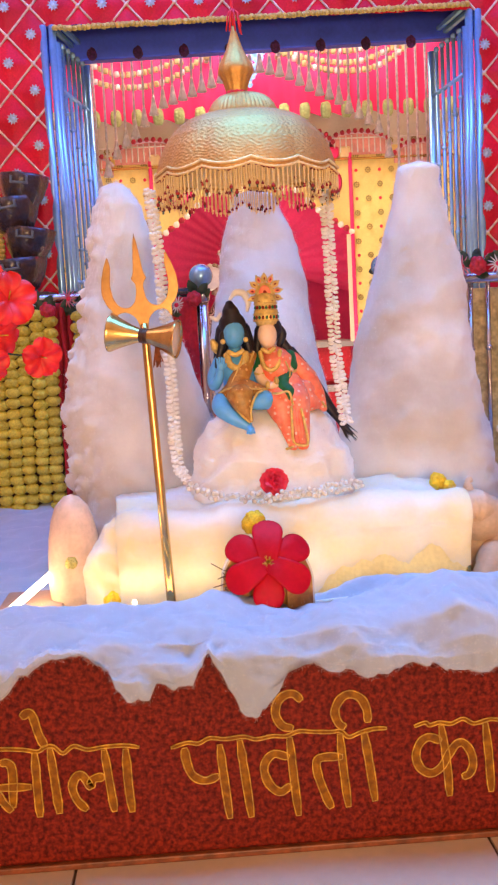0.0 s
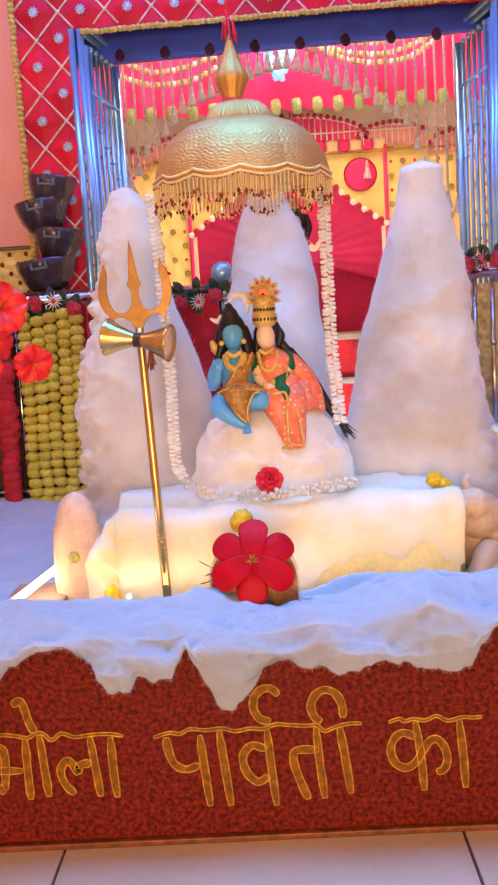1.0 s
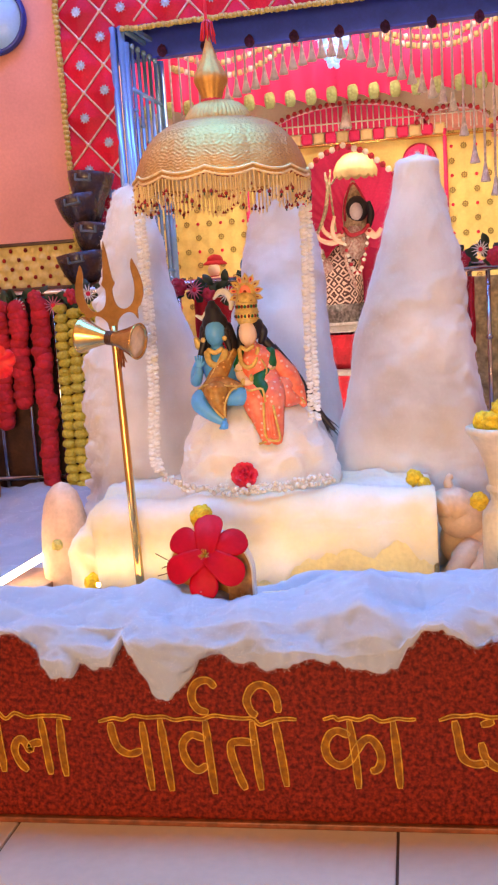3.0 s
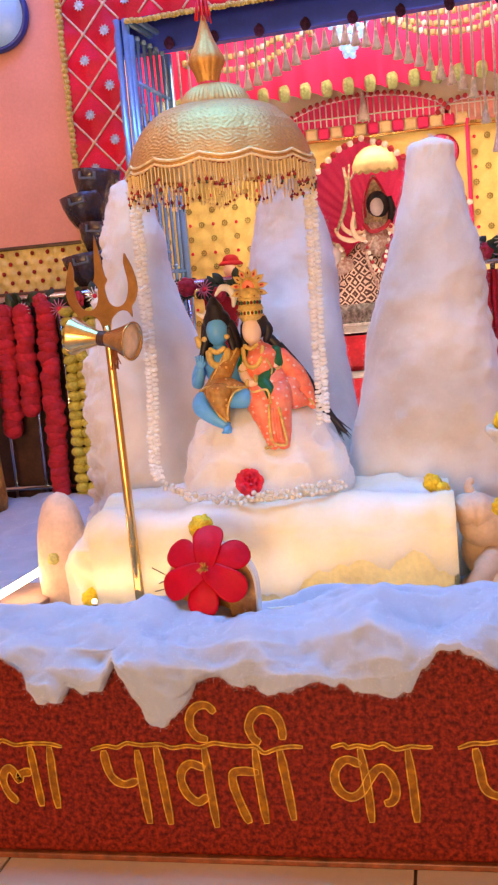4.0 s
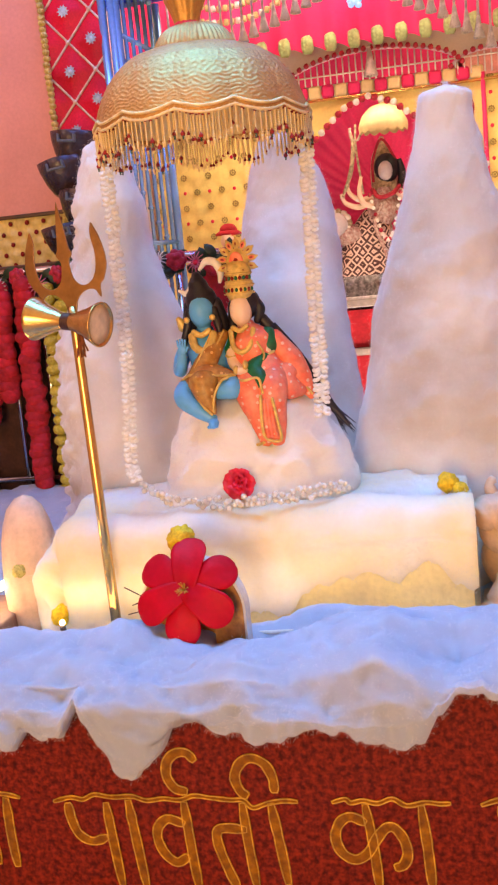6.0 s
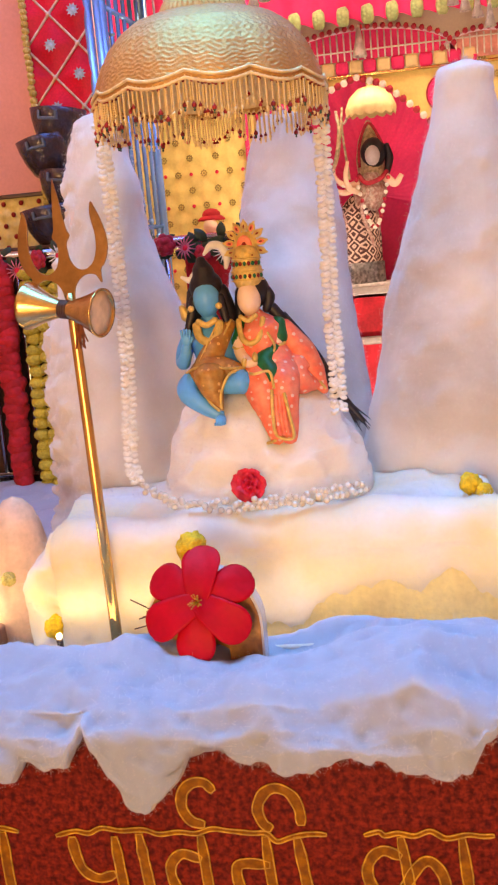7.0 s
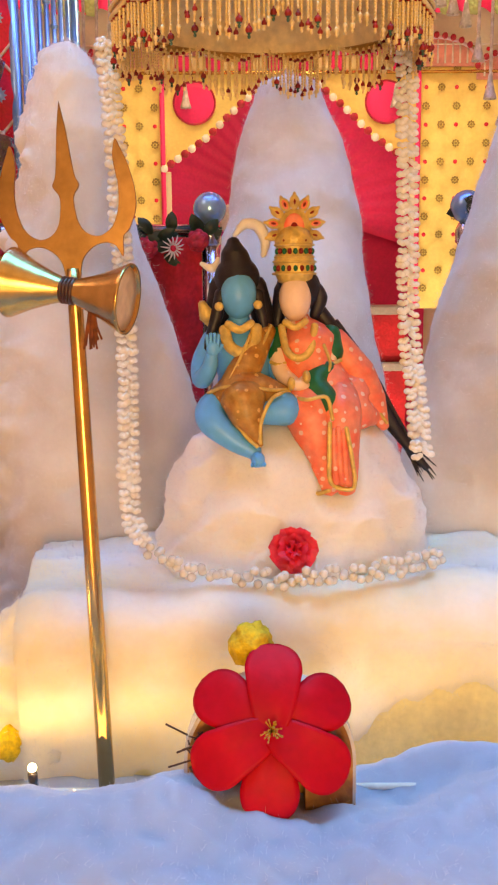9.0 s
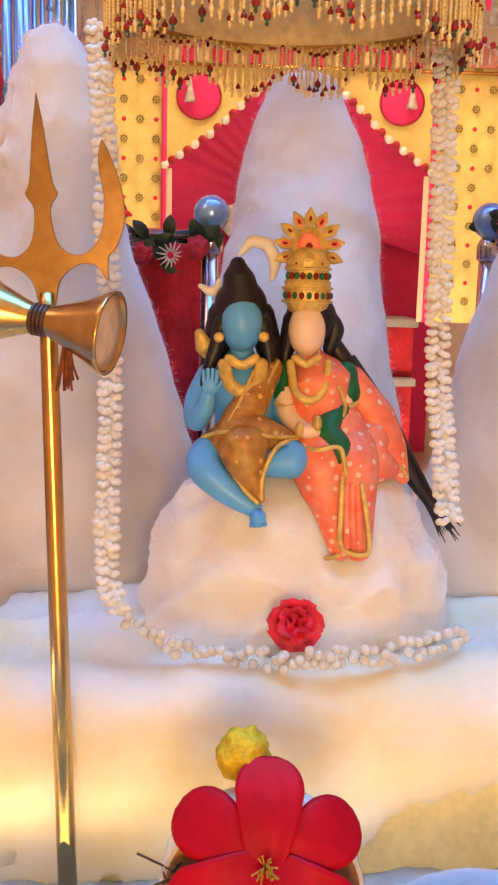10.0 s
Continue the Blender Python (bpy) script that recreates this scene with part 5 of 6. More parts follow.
# flower row on the handrail
def spider(name_mat, petals=14):
    s = Shape()
    for i in range(petals):
        a = 2 * math.pi * i / petals
        s.tube([(0, 0, 0), (0.018 * math.cos(a), -0.012, 0.018 * math.sin(a)), (0.034 * math.cos(a), -0.006, 0.034 * math.sin(a))], [0.0022, 0.0026, 0.001], 4, 0)
    s.ball((0, -0.006, 0), (0.009, 0.006, 0.009), 8, 1)
    return s.mesh("bloom", name_mat, "red_petal")
def puffy():
    s = Shape()
    for ring, num, r in ((0, 7, 0.018), (1, 5, 0.010)):
        for i in range(num):
            a = 2 * math.pi * i / num + ring * 0.4
            s.ball((r * math.cos(a), -0.006 - 0.008 * ring, r * math.sin(a)), (0.0135, 0.007, 0.0135), 8)
    return s.mesh("bloom", "crimson_petal")
leaf = Shape()
def leaf_at(u, v):
    w = 0.015 * math.sin(math.pi * u) ** 0.7 * (v * 2 - 1)
    return (w, -0.01 * math.sin(u * 3) + abs(w) * 0.3, 0.055 * u)
leaf.sheet(leaf_at, 6, 4)
leaf_mesh = leaf.mesh("leaf", "leaf_green")
blooms = [spider("pink_petal"), puffy(), spider("white_petal"), puffy()]
def flower_row(x0, x1, label, seed, step=0.062, up=0.0):
    t = thing("flower_row", ((x0 + x1) / 2, RY, 1.13), label, "flowers", "flower rows on the railing")
    rr = random.Random(seed)
    x, i = x0, 0
    while x < x1:
        piece("bloom", blooms[i % 4], t, Matrix.Translation((x, RY - 0.045 + rr.uniform(-0.01, 0.01), 1.135 + up + rr.uniform(-0.022, 0.02))) @ Euler((rr.uniform(-0.3, 0.3), rr.uniform(0, 3), rr.uniform(-0.4, 0.4))).to_matrix().to_4x4() @ Matrix.Diagonal((*[rr.uniform(0.85, 1.15)] * 3, 1)))
        for k in range(6):
            piece("leaf", leaf_mesh, t, Matrix.Translation((x + rr.uniform(-0.03, 0.03), RY - 0.028 + rr.uniform(-0.012, 0.02), 1.13 + up + rr.uniform(-0.03, 0.02))) @ Euler((rr.uniform(-0.6, 0.6), rr.uniform(-2.2, 2.2), rr.uniform(-0.5, 0.5))).to_matrix().to_4x4())
        x += step * rr.uniform(0.8, 1.2)
        i += 1
flower_row(-1.25, -0.055, "red, pink and white artificial flowers with dark leaves along the rail", 2, up=-0.02)
flower_row(0.63, 1.3, "red, pink and white artificial flowers with dark leaves along the rail", 6, up=0.045)

# marigold strings hanging on the railing
ball_m = blob((0.024, 0.024, 0.0185), 0.10, 2.2, 18, 4.0)
green_mari = ball_m.mesh("marigold", "marigold_green")
for k, x in enumerate((-0.735, -0.69, -0.645, -0.598, -0.553, -0.452)):
    low = (0.40, 0.42, 0.40, 0.43, 0.41, 0.5)[k]
    flower_string("hanging_marigolds", [(x, RY - 0.045, 1.08 - 0.011 * (k * 2 % 3)), (x - 0.003 + 0.004 * (k % 2), RY - 0.048 - 0.006 * (k % 2), 0.8), (x - 0.012, RY - 0.045, low)], 0.0330 + 0.0006 * (k % 3), "thick string of yellow-green marigolds hanging from the rail", 1.12, green_mari, "hanging marigold strings")
# red cloth strips over the railing
def strip(x0, x1, z0, z1, label, seed):
    def at(u, v):
        x, z = x0 + (x1 - x0) * u, z1 + (z0 - z1) * v
        return (x + 0.006 * noise.noise((seed, z * 8, 0)), RY - 0.026 - 0.010 * math.sin(u * 15 + seed) - 0.012 * noise.noise((x * 30, z * 12, seed)), z)
    c = single("red_cloth", Shape().sheet(at, 26, 50), "red_velvet", label, "cloth", "red cloths on the railing")
    th = c.modifiers.new("thick", "SOLIDIFY")
    th.thickness = 0.003
strip(-0.535, -0.475, 0.4, 1.12, "red velvet cloth strip hanging over the rail", 1)
red_mari = blob((0.031, 0.026, 0.027), 0.12, 2.0, 18, 8.0).mesh("bloom", "red_velvet")
for x, low in ((-0.815, 0.36), (-0.90, 0.74), (-0.975, 0.66)):
    flower_string("hanging_red_garland", [(x, RY - 0.045, 1.09), (x - 0.003, RY - 0.05, 0.8), (x - 0.01, RY - 0.045, low)], 0.026, "thick ruffled red flower garland hanging from the rail", 1.25, red_mari, "hanging red garlands")
strip(-0.24, -0.05, 0.36, 1.12, "red velvet cloth strip hanging over the rail", 3)
strip(0.70, 0.74, 0.5, 1.10, "red velvet cloth strip hanging behind the balusters", 4)
single("beige_screen", Shape().box((0.74, RY + 0.04, 0.34), (1.5, RY + 0.06, 1.1), 0.004), "olive_screen", "olive-beige woven screen behind the balusters", "screen", smooth=False)

# ---- bells and bead swags in the doorway ----
bell = Shape().lathe([(0.0, 0.036), (0.005, 0.035), (0.0065, 0.028), (0.009, 0.01), (0.0135, -0.012), (0.018, -0.027), (0.0195, -0.034), (0.019, -0.037), (0.016, -0.034), (0.01, -0.01), (0.0, 0.015)], n=20, wave=lambda a, i: 1 + 0.05 * math.sin(a * 10))
bell.ball((0, 0, -0.036), 0.0045, 8).ball((0, 0, 0.04), (0.005, 0.005, 0.006), 8)
bell_mesh = bell.mesh("bell_cup", "dull_brass")
BY = 3.92
xs = [-0.40 + 0.0385 * i for i in range(35)]
for i, x in enumerate(xs):
    z = lerp(x, (-0.40, -0.358, -0.324, -0.287, -0.251, -0.15, 0.0, 0.12, 0.24, 0.36, 0.46, 0.555, 0.601, 0.64, 0.689, 0.732, 0.777, 0.812, 0.854, 0.902),
             (1.6, 1.655, 1.719, 1.76, 1.791, 1.90, 1.95, 2.0, 2.03, 2.0, 1.94, 1.90, 1.857, 1.833, 1.803, 1.761, 1.603, 1.539, 1.455, 1.425))
    b = thing("hanging_bell", (x, BY, z), "small grey metal bell on a grey cord in the doorway", "bell", "hanging bells")
    piece("bell_cup", bell_mesh, b, Matrix.Translation((x, BY, z)))
    part("cord", Shape().tube([(x, BY, z + 0.04), (x + 0.002, BY, (z + 2.2) / 2), (x, BY, 2.2)], 0.0048, 6), "grey_cord", b)
bell_rail = thing("bell_rail", (0.25, BY, 2.2), "slim steel rail carrying the bell cords", "rail")
part("rail", Shape().tube([(-0.78, BY, 2.2), (1.33, BY, 2.2)], 0.008, 10), "steel", bell_rail)
tile_bead = Shape().box((-0.0105, -0.007, -0.013), (0.0105, 0.007, 0.013), 0.005)
bead_y, bead_w = tile_bead.mesh("bead", "swag_cream"), tile_bead.mesh("bead", "grey_cord")
SWAGS = ([(0.392, 4.4, 2.213), (0.559, 4.4, 2.182), (0.719, 4.4, 2.18), (0.907, 4.4, 2.222)],
         [(0.395, 4.396, 2.183), (0.557, 4.396, 2.138), (0.733, 4.396, 2.13), (0.938, 4.396, 2.205)],
         [(0.389, 4.39, 2.177), (0.525, 4.39, 2.112), (0.671, 4.39, 2.09), (0.821, 4.39, 2.11), (0.992, 4.39, 2.219)],
         [(-0.478, 4.396, 2.175), (-0.329, 4.396, 2.114), (-0.179, 4.396, 2.125), (-0.063, 4.396, 2.161)],
         [(-0.483, 4.39, 2.107), (-0.345, 4.39, 2.061), (-0.184, 4.39, 2.062), (-0.056, 4.39, 2.107), (0.052, 4.39, 2.172)])
for pts in SWAGS:
    pts = [Vector(pts[0]) + Vector((-0.01, 0.105, 0.01)), *pts, Vector(pts[-1]) + Vector((0.01, 0.105, 0.01))]
    s = thing("bead_swag", pts[0], "swag of cream-yellow and grey beads before the crimson valance", "garland", "bead swags")
    for i, p in enumerate(strand_line(pts, 0.0245)):
        piece("bead", bead_w if i % 4 == 3 else bead_y, s, Matrix.Translation(p) @ Matrix.Rotation(0.2 * math.sin(i), 4, "Y"))

# ---- sanctum: walls, panel, arch, niche ----
PY = 4.6
single("wall_sanctum_back", Shape().box((X0, 5.3, 0), (X1, 5.5, TOP)), "hall_wall", "plain back wall of the sanctum", "wall", kind="structure", smooth=False)
single("wall_sanctum_west", Shape().box((-0.85, YW + 0.2, 0), (-0.75, 5.3, TOP)), "cream_wall", "cream side wall of the sanctum", "wall", kind="structure", smooth=False)
single("wall_sanctum_east", Shape().box((1.3, YW + 0.2, 0), (1.4, 5.3, TOP)), "cream_wall", "cream side wall of the sanctum", "wall", kind="structure", smooth=False)
CX = 0.242
def frill_z(x):
    """Lower edge of the yellow panel round the red niche."""
    return lerp(abs(x - CX), (0, 0.1, 0.19, 0.30, 0.40, 0.46), (1.735, 1.70, 1.625, 1.52, 1.45, 1.41))
shrine = thing("shrine_front", (CX, PY, 0.335), "yellow and red decorated shrine front with arches and frills", "shrine")
def panel(x0, x1, n=40):
    s = Shape()
    def at(u, v):
        x = x0 + (x1 - x0) * u
        lo = frill_z(x)
        return (x, PY - 0.004 * noise.noise((x * 9, 0, v * 6)), lo + (1.745 - lo) * v)
    return s.sheet(at, n, 12)
yp = panel(CX - 0.455, CX + 0.455)
part("yellow_panel", yp, "yellow_satin", shrine, "yellow satin panel above the niche")
for sx in (-1, 1):
    a, b = CX + sx * 0.458, CX + sx * 0.95
    x0, x1 = min(a, b), max(a, b)
    def side_at(u, v):
        x, z = x0 + (x1 - x0) * u, 0.9 + 0.90 * v
        p = abs(((x - CX) / 0.055 + z / 0.065) % 2 - 1)
        q = abs(((x - CX) / 0.055 - z / 0.065) % 2 - 1)
        return (x, PY - 0.007 * min(1 - p, 1 - q), z)
    sp = part("side_panel", Shape().sheet(side_at, 60, 100), "yellow_satin", shrine, "yellow quilted side panel with dot flowers")
    part("red_trim", Shape().tube([(CX + sx * 0.462, PY - 0.012, 0.9), (CX + sx * 0.462, PY - 0.012, 1.77)], 0.009, 8), "magenta_satin", shrine)
    part("pale_trim", Shape().box((CX + sx * 0.445 - 0.011, PY - 0.012, 0.9), (CX + sx * 0.445 + 0.011, PY - 0.002, 1.40), 0.003), "cream_wall", shrine)
    dot = Shape()
    for i in range(8):
        a = 2 * math.pi * i / 8
        dot.ball((0.0105 * math.cos(a), 0, 0.0105 * math.sin(a)), (0.0042, 0.003, 0.0042), 6)
    dot.ball((0, 0, 0), (0.005, 0.004, 0.005), 6)
    dot_mesh = dot.mesh("dot_flower", "dot_brown")
    red_dot = Shape().ball((0, 0, 0), (0.008, 0.004, 0.008), 8).mesh("red_dot", "red_petal")
    for i in range(0, 12):
        for j in range(0, 14):
            x, z = CX + sx * (0.49 + 0.055 * i), 0.975 + 0.065 * j
            if x0 < x < x1:
                if (i + j) % 2 == 0:
                    piece("dot_flower", dot_mesh, sp, Matrix.Translation((x, PY - 0.008, z)))
                elif i % 2 == 0:
                    piece("red_dot", red_dot, sp, Matrix.Translation((x, PY - 0.006, z)))
    disc = thing("red_disc", (CX + sx * 0.346, PY - 0.012, 1.64), "round crimson satin disc with a small white bell motif", "ornament", "red discs")
    ds = Shape().lathe([(0.0, 0.012), (0.05, 0.01), (0.07, 0.004), (0.074, 0.0)], n=36)
    ds.v = [(CX + sx * 0.346 + x, PY - 0.004 - z, 1.64 + y) for x, y, z in ds.v]
    part("face", ds, "magenta_satin", disc)
    piece("bell_cup", bell_mesh, disc, Matrix.Translation((CX + sx * 0.346 + 0.03 * sx, PY - 0.03, 1.655)))
    part("edge", Shape().tube([(CX + sx * 0.346 + 0.074 * math.cos(a), PY - 0.006, 1.64 + 0.074 * math.sin(a)) for a in np.linspace(0, 2 * math.pi, 33)[:-1]], 0.004, 6, closed=True), "crimson_petal", disc)
# pom frill round the niche
pom = blob((0.019, 0.015, 0.019), 0.2, 2.6, 14, 1.0)
pom_w, pom_r = pom.mesh("pom", "white_petal"), pom.mesh("pom", "crimson_petal")
for i in range(-18, 19):
    x = CX + i * 0.0255
    piece("pom", pom_r if i % 2 else pom_w, shrine, Matrix.Translation((x, PY - 0.015, frill_z(x))) @ Matrix.Diagonal((0.75, 0.75, 0.75, 1)))
# red pleated fan at the back of the niche
def fan(u, v):
    a = radians(-15 + 210 * u)
    r = 0.06 + 0.72 * v
    x, z = CX + 0.03 + r * math.cos(a) * 0.85, 1.30 + r * math.sin(a)
    return (x, 5.12 + 0.006 * math.sin(u * 190) * v, max(0.5, z))
part("fan_cloth", Shape().sheet(fan, 220, 14), "magenta_satin", shrine, "pleated crimson fan cloth")
part("niche_cloth", Shape().box((CX - 0.6, 5.14, 0.335), (CX + 0.6, 5.16, 1.9)), "magenta_satin", shrine, "crimson niche lining")
for z in (0.905, 0.69):
    part("shelf", Shape().box((CX - 0.46, 4.66, z - 0.03), (CX + 0.46, 4.95, z), 0.006), "grey_stone", shrine, "grey stone shelf")
part("step_cloth", Shape().box((CX - 0.455, 4.70, 0.335), (CX + 0.455, 4.94, 0.66), 0.008), "red_velvet", shrine, "crimson cloth over the step")
part("step_cloth", Shape().box((CX - 0.455, 4.72, 0.69), (CX + 0.455, 4.94, 0.875), 0.006), "red_velvet", shrine, "crimson cloth over the step")
# striped frill under the arch
for i in range(17):
    x = CX - 0.44 + 0.055 * i
    me = "magenta_satin" if i % 2 else "yellow_pale"
    part("frill_square", Shape().box((x - 0.026, PY - 0.02, 1.748), (x + 0.026, PY - 0.004, 1.80), 0.011), me, shrine, "", smooth=False)
part("rod", Shape().tube([(CX - 0.95, PY - 0.014, 1.742), (CX + 0.95, PY - 0.014, 1.742)], 0.006, 8), "brass", shrine)
# lattice arches
def arch_top(x, c, half, z0, rise):
    k = max(0.0, 1 - ((x - c) / half) ** 2)
    return z0 + rise * k ** 0.6
for c, half, z0, rise in ((CX + 0.025, 0.36, 1.815, 0.10), (CX + 0.50, 0.16, 1.80, 0.06), (CX - 0.46, 0.16, 1.80, 0.06), (CX + 0.80, 0.13, 1.755, 0.05), (CX - 0.76, 0.13, 1.755, 0.05)):
    central = half > 0.3
    rim_line = Shape().tube([(c - half + half * i / 20, PY - 0.014, arch_top(c - half + half * i / 20, c, half, z0, rise)) for i in range(41)], 0.007, 6)
    back = Shape()
    n = 40
    rim = [(c - half + 2 * half * i / n) for i in range(n + 1)]
    back.slab([(x, arch_top(x, c, half, z0, rise)) for x in rim] + [(c + half, 1.80 if central else z0 - 0.04), (c - half, 1.80 if central else z0 - 0.04)], PY - 0.012, PY - 0.004)
    ar = part("arch_panel", back, "magenta_satin" if central else "pink_white", shrine, "arched crimson panel with white lattice", smooth=False)
    bars = Shape()
    m = int(half * 2 / 0.026)
    for i in range(1, m):
        x = c - half + 2 * half * i / m
        bars.tube([(x, PY - 0.016, 1.80 if central else z0 - 0.03), (x, PY - 0.016, arch_top(x, c, half, z0, rise) - 0.01)], 0.0036, 5)
    bars.tube([(c - half, PY - 0.016, 1.835), (c + half, PY - 0.016, 1.835)], 0.0035, 5)
    part("lattice", bars, "white_petal", ar)
    part("rim", rim_line, "lilac_trim", ar)
    for i in range(int(half * 2 / 0.03) + 1):
        x = c - half + 0.03 * i
        piece("pom", pom_r, ar, Matrix.Translation((x, PY - 0.022, arch_top(x, c, half, z0, rise) + 0.006)) @ Matrix.Diagonal((0.55, 0.55, 0.6, 1)))
part("band", Shape().box((-0.75, PY, 1.74), (1.3, PY + 0.05, 2.2), 0), "beige_band", shrine, "plain cream band above the arches", smooth=False)
piece("bell_cup", bell_mesh, shrine, Matrix.Translation((CX + 0.02, PY - 0.05, 1.86)) @ Matrix.Diagonal((1.5, 1.5, 1.5, 1)))
# crimson valance with pompons
val = thing("valance", (CX, PY - 0.1, 1.98), "crimson satin valance edged with pale green pompons", "valance")
def val_at(u, v):
    x = -0.75 + 2.05 * u
    bottom = 1.918 + 0.02 * abs(math.sin(x / 0.094 * math.pi))
    return (x, PY - 0.10 - 0.008 * math.sin(u * 120) * v - 0.004 * noise.noise((x * 8, v, 0)), 2.55 + (bottom - 2.55) * v)
part("cloth", Shape().sheet(val_at, 260, 20), "magenta_satin", val)
pompon = blob((0.0245, 0.02, 0.034), 0.16, 2.6, 20, 5.0)
scallop_wool = blob((0.026, 0.02, 0.035), 0.10, 3.2, 22, 5.0)
for i, (x, y, z) in enumerate(scallop_wool.v):
    f = max(abs(x) / 0.026, 1e-6)
    scallop_wool.v[i] = (math.copysign(0.0245 * min(1, f) ** 0.55, x), y, z * 1.05 if z > 0 else z * (1 + 0.25 * min(1, f)))
scallop_mesh = scallop_wool.mesh("pompon", "pale_green_wool")
for i in range(22):
    piece("pompon", scallop_mesh, val, Matrix.Translation((-0.73 + 0.094 * i, PY - 0.122, 1.945)) @ Matrix.Diagonal((1.0, 1.0, 1.0, 1)))
# lamp in the niche
lotus = thing("lotus_lamp", (0.29, 4.75, 1.62), "pale yellow scalloped shell lamp glowing in the niche", "lamp")
LX, LY, LZ = (0.285, 4.75, 1.62)
def shell(u, v):
    a = 2 * math.pi * v
    r = lerp(u, (0, 0.3, 0.6, 0.85, 1), (0.0, 0.052, 0.088, 0.104, 0.098)) * (1 + 0.05 * abs(math.sin(a * 7)) * u)
    return (LX + r * math.cos(a), LY + 0.7 * r * math.sin(a), LZ + 0.105 - lerp(u, (0, 0.3, 0.6, 0.85, 1), (0, 0.012, 0.045, 0.085, 0.112)) - 0.012 * abs(math.sin(a * 7)) * u)
ls = Shape().sheet(shell, 18, 84)
ls.ball((LX, LY, LZ + 0.115), (0.016, 0.014, 0.02), 10)
part("petals", ls, "lamp_glow", lotus)
# seated goddess statue, far and partly hidden: one plain form
def far_fig():
    # a draped standing form with a pointed veil, garlands, raised arms and a pale animal shape beside it
    s = Shape()
    def loop(pts, r, slot, n=8):
        line = curve_through(pts, 5)
        rr = [lerp(i / (len(line) - 1), np.linspace(0, 1, len(r)), r) for i in range(len(line))] if isinstance(r, tuple) else r
        s.tube(line, rr, n, slot)
    loop([(0.263, 4.9, 1.604), (0.259, 4.9, 1.52), (0.264, 4.9, 1.443), (0.269, 4.9, 1.339)], (0.008, 0.045, 0.062, 0.06), 3, 16)
    loop([(0.218, 4.855, 1.407), (0.222, 4.85, 1.495), (0.265, 4.85, 1.588), (0.318, 4.85, 1.502), (0.345, 4.855, 1.418)], 0.006, 5)
    s.ball((0.28, 4.86, 1.462), (0.056, 0.045, 0.066), 18, 1)
    loop([(0.335, 4.855, 1.495), (0.346, 4.855, 1.431), (0.326, 4.855, 1.357)], (0.012, 0.018, 0.012), 1)
    s.ball((0.277, 4.806, 1.448), (0.032, 0.034, 0.042), 18, 7)
    loop([(0.267, 4.86, 1.381), (0.26, 4.86, 1.313), (0.226, 4.86, 1.239)], (0.03, 0.075, 0.06), 4, 14)
    loop([(0.213, 4.82, 1.374), (0.246, 4.79, 1.336), (0.303, 4.79, 1.348), (0.334, 4.82, 1.379)], 0.010, 5)
    for k in range(22):
        t = k / 21
        q = Vector((0.205, 4.79, 1.35)).lerp(Vector((0.338, 4.79, 1.35)), t) - Vector((0, 0.02, 0.20 * math.sin(math.pi * t)))
        s.ball(q, 0.0095, 8, 8 if k % 3 else 5)
    loop([(0.255, 4.78, 1.31), (0.219, 4.77, 1.224), (0.251, 4.76, 1.119), (0.265, 4.76, 1.067)], 0.008, 4)
    # skirt
    def skirt(u, v):
        a = 2 * math.pi * v
        c = Vector((0.217, 4.86, 1.291)).lerp(Vector((0.131, 4.86, 1)), u)
        r = lerp(u, (0, 0.15, 0.6, 1), (0.05, 0.075, 0.125, 0.155)) * (1 + 0.05 * math.sin(a * 9 + u) * u)
        return (c.x + r * math.cos(a), c.y + 0.6 * r * math.sin(a), c.z)
    s.sheet(skirt, 24, 54, 2)
    def hem(u, v):
        a = 2 * math.pi * v
        c = Vector((0.132, 4.86, 1.005)).lerp(Vector((0.135, 4.86, 0.912)), u)
        r = 0.157 * (1 + 0.05 * math.sin(a * 9 + 1)) * (1 + 0.02 * math.sin(a * 40))
        return (c.x + r * math.cos(a), c.y + 0.6 * r * math.sin(a), c.z)
    s.sheet(hem, 4, 120, 6)
    # arms and what they hold
    loop([(0.211, 4.82, 1.342), (0.162, 4.8, 1.333), (0.119, 4.79, 1.362), (0.106, 4.79, 1.402)], (0.014, 0.013, 0.010, 0.007), 0)
    loop([(0.196, 4.82, 1.318), (0.146, 4.79, 1.304), (0.096, 4.78, 1.326), (0.079, 4.78, 1.366)], (0.014, 0.013, 0.010, 0.007), 0)
    for bx, bz in ((0.15, 1.333), (0.135, 1.304), (0.171, 1.33), (0.107, 1.398), (0.083, 1.352), (0.163, 1.385)):
        s.ball((bx, 4.788, bz), (0.012, 0.014, 0.008), 10, 8 if bz < 1.34 else 3)
    loop([(0.209, 4.8, 1.303), (0.174, 4.77, 1.318), (0.16, 4.77, 1.37), (0.173, 4.77, 1.431)], (0.014, 0.012, 0.010, 0.007), 0)
    loop([(0.087, 4.77, 1.352), (0.128, 4.77, 1.449), (0.147, 4.77, 1.559), (0.141, 4.77, 1.622)], (0.006, 0.010, 0.009, 0.005), 3)
    loop([(0.138, 4.77, 1.64), (0.142, 4.77, 1.595), (0.169, 4.77, 1.587), (0.19, 4.77, 1.624)], 0.006, 4)
    loop([(0.164, 4.77, 1.652), (0.159, 4.77, 1.558), (0.176, 4.78, 1.356)], 0.005, 3)
    loop([(0.328, 4.82, 1.354), (0.367, 4.8, 1.324), (0.396, 4.79, 1.358)], (0.02, 0.016, 0.01), 0)
    s.ball((0.035, 4.8, 1.238), (0.062, 0.06, 0.055), 16, 7)
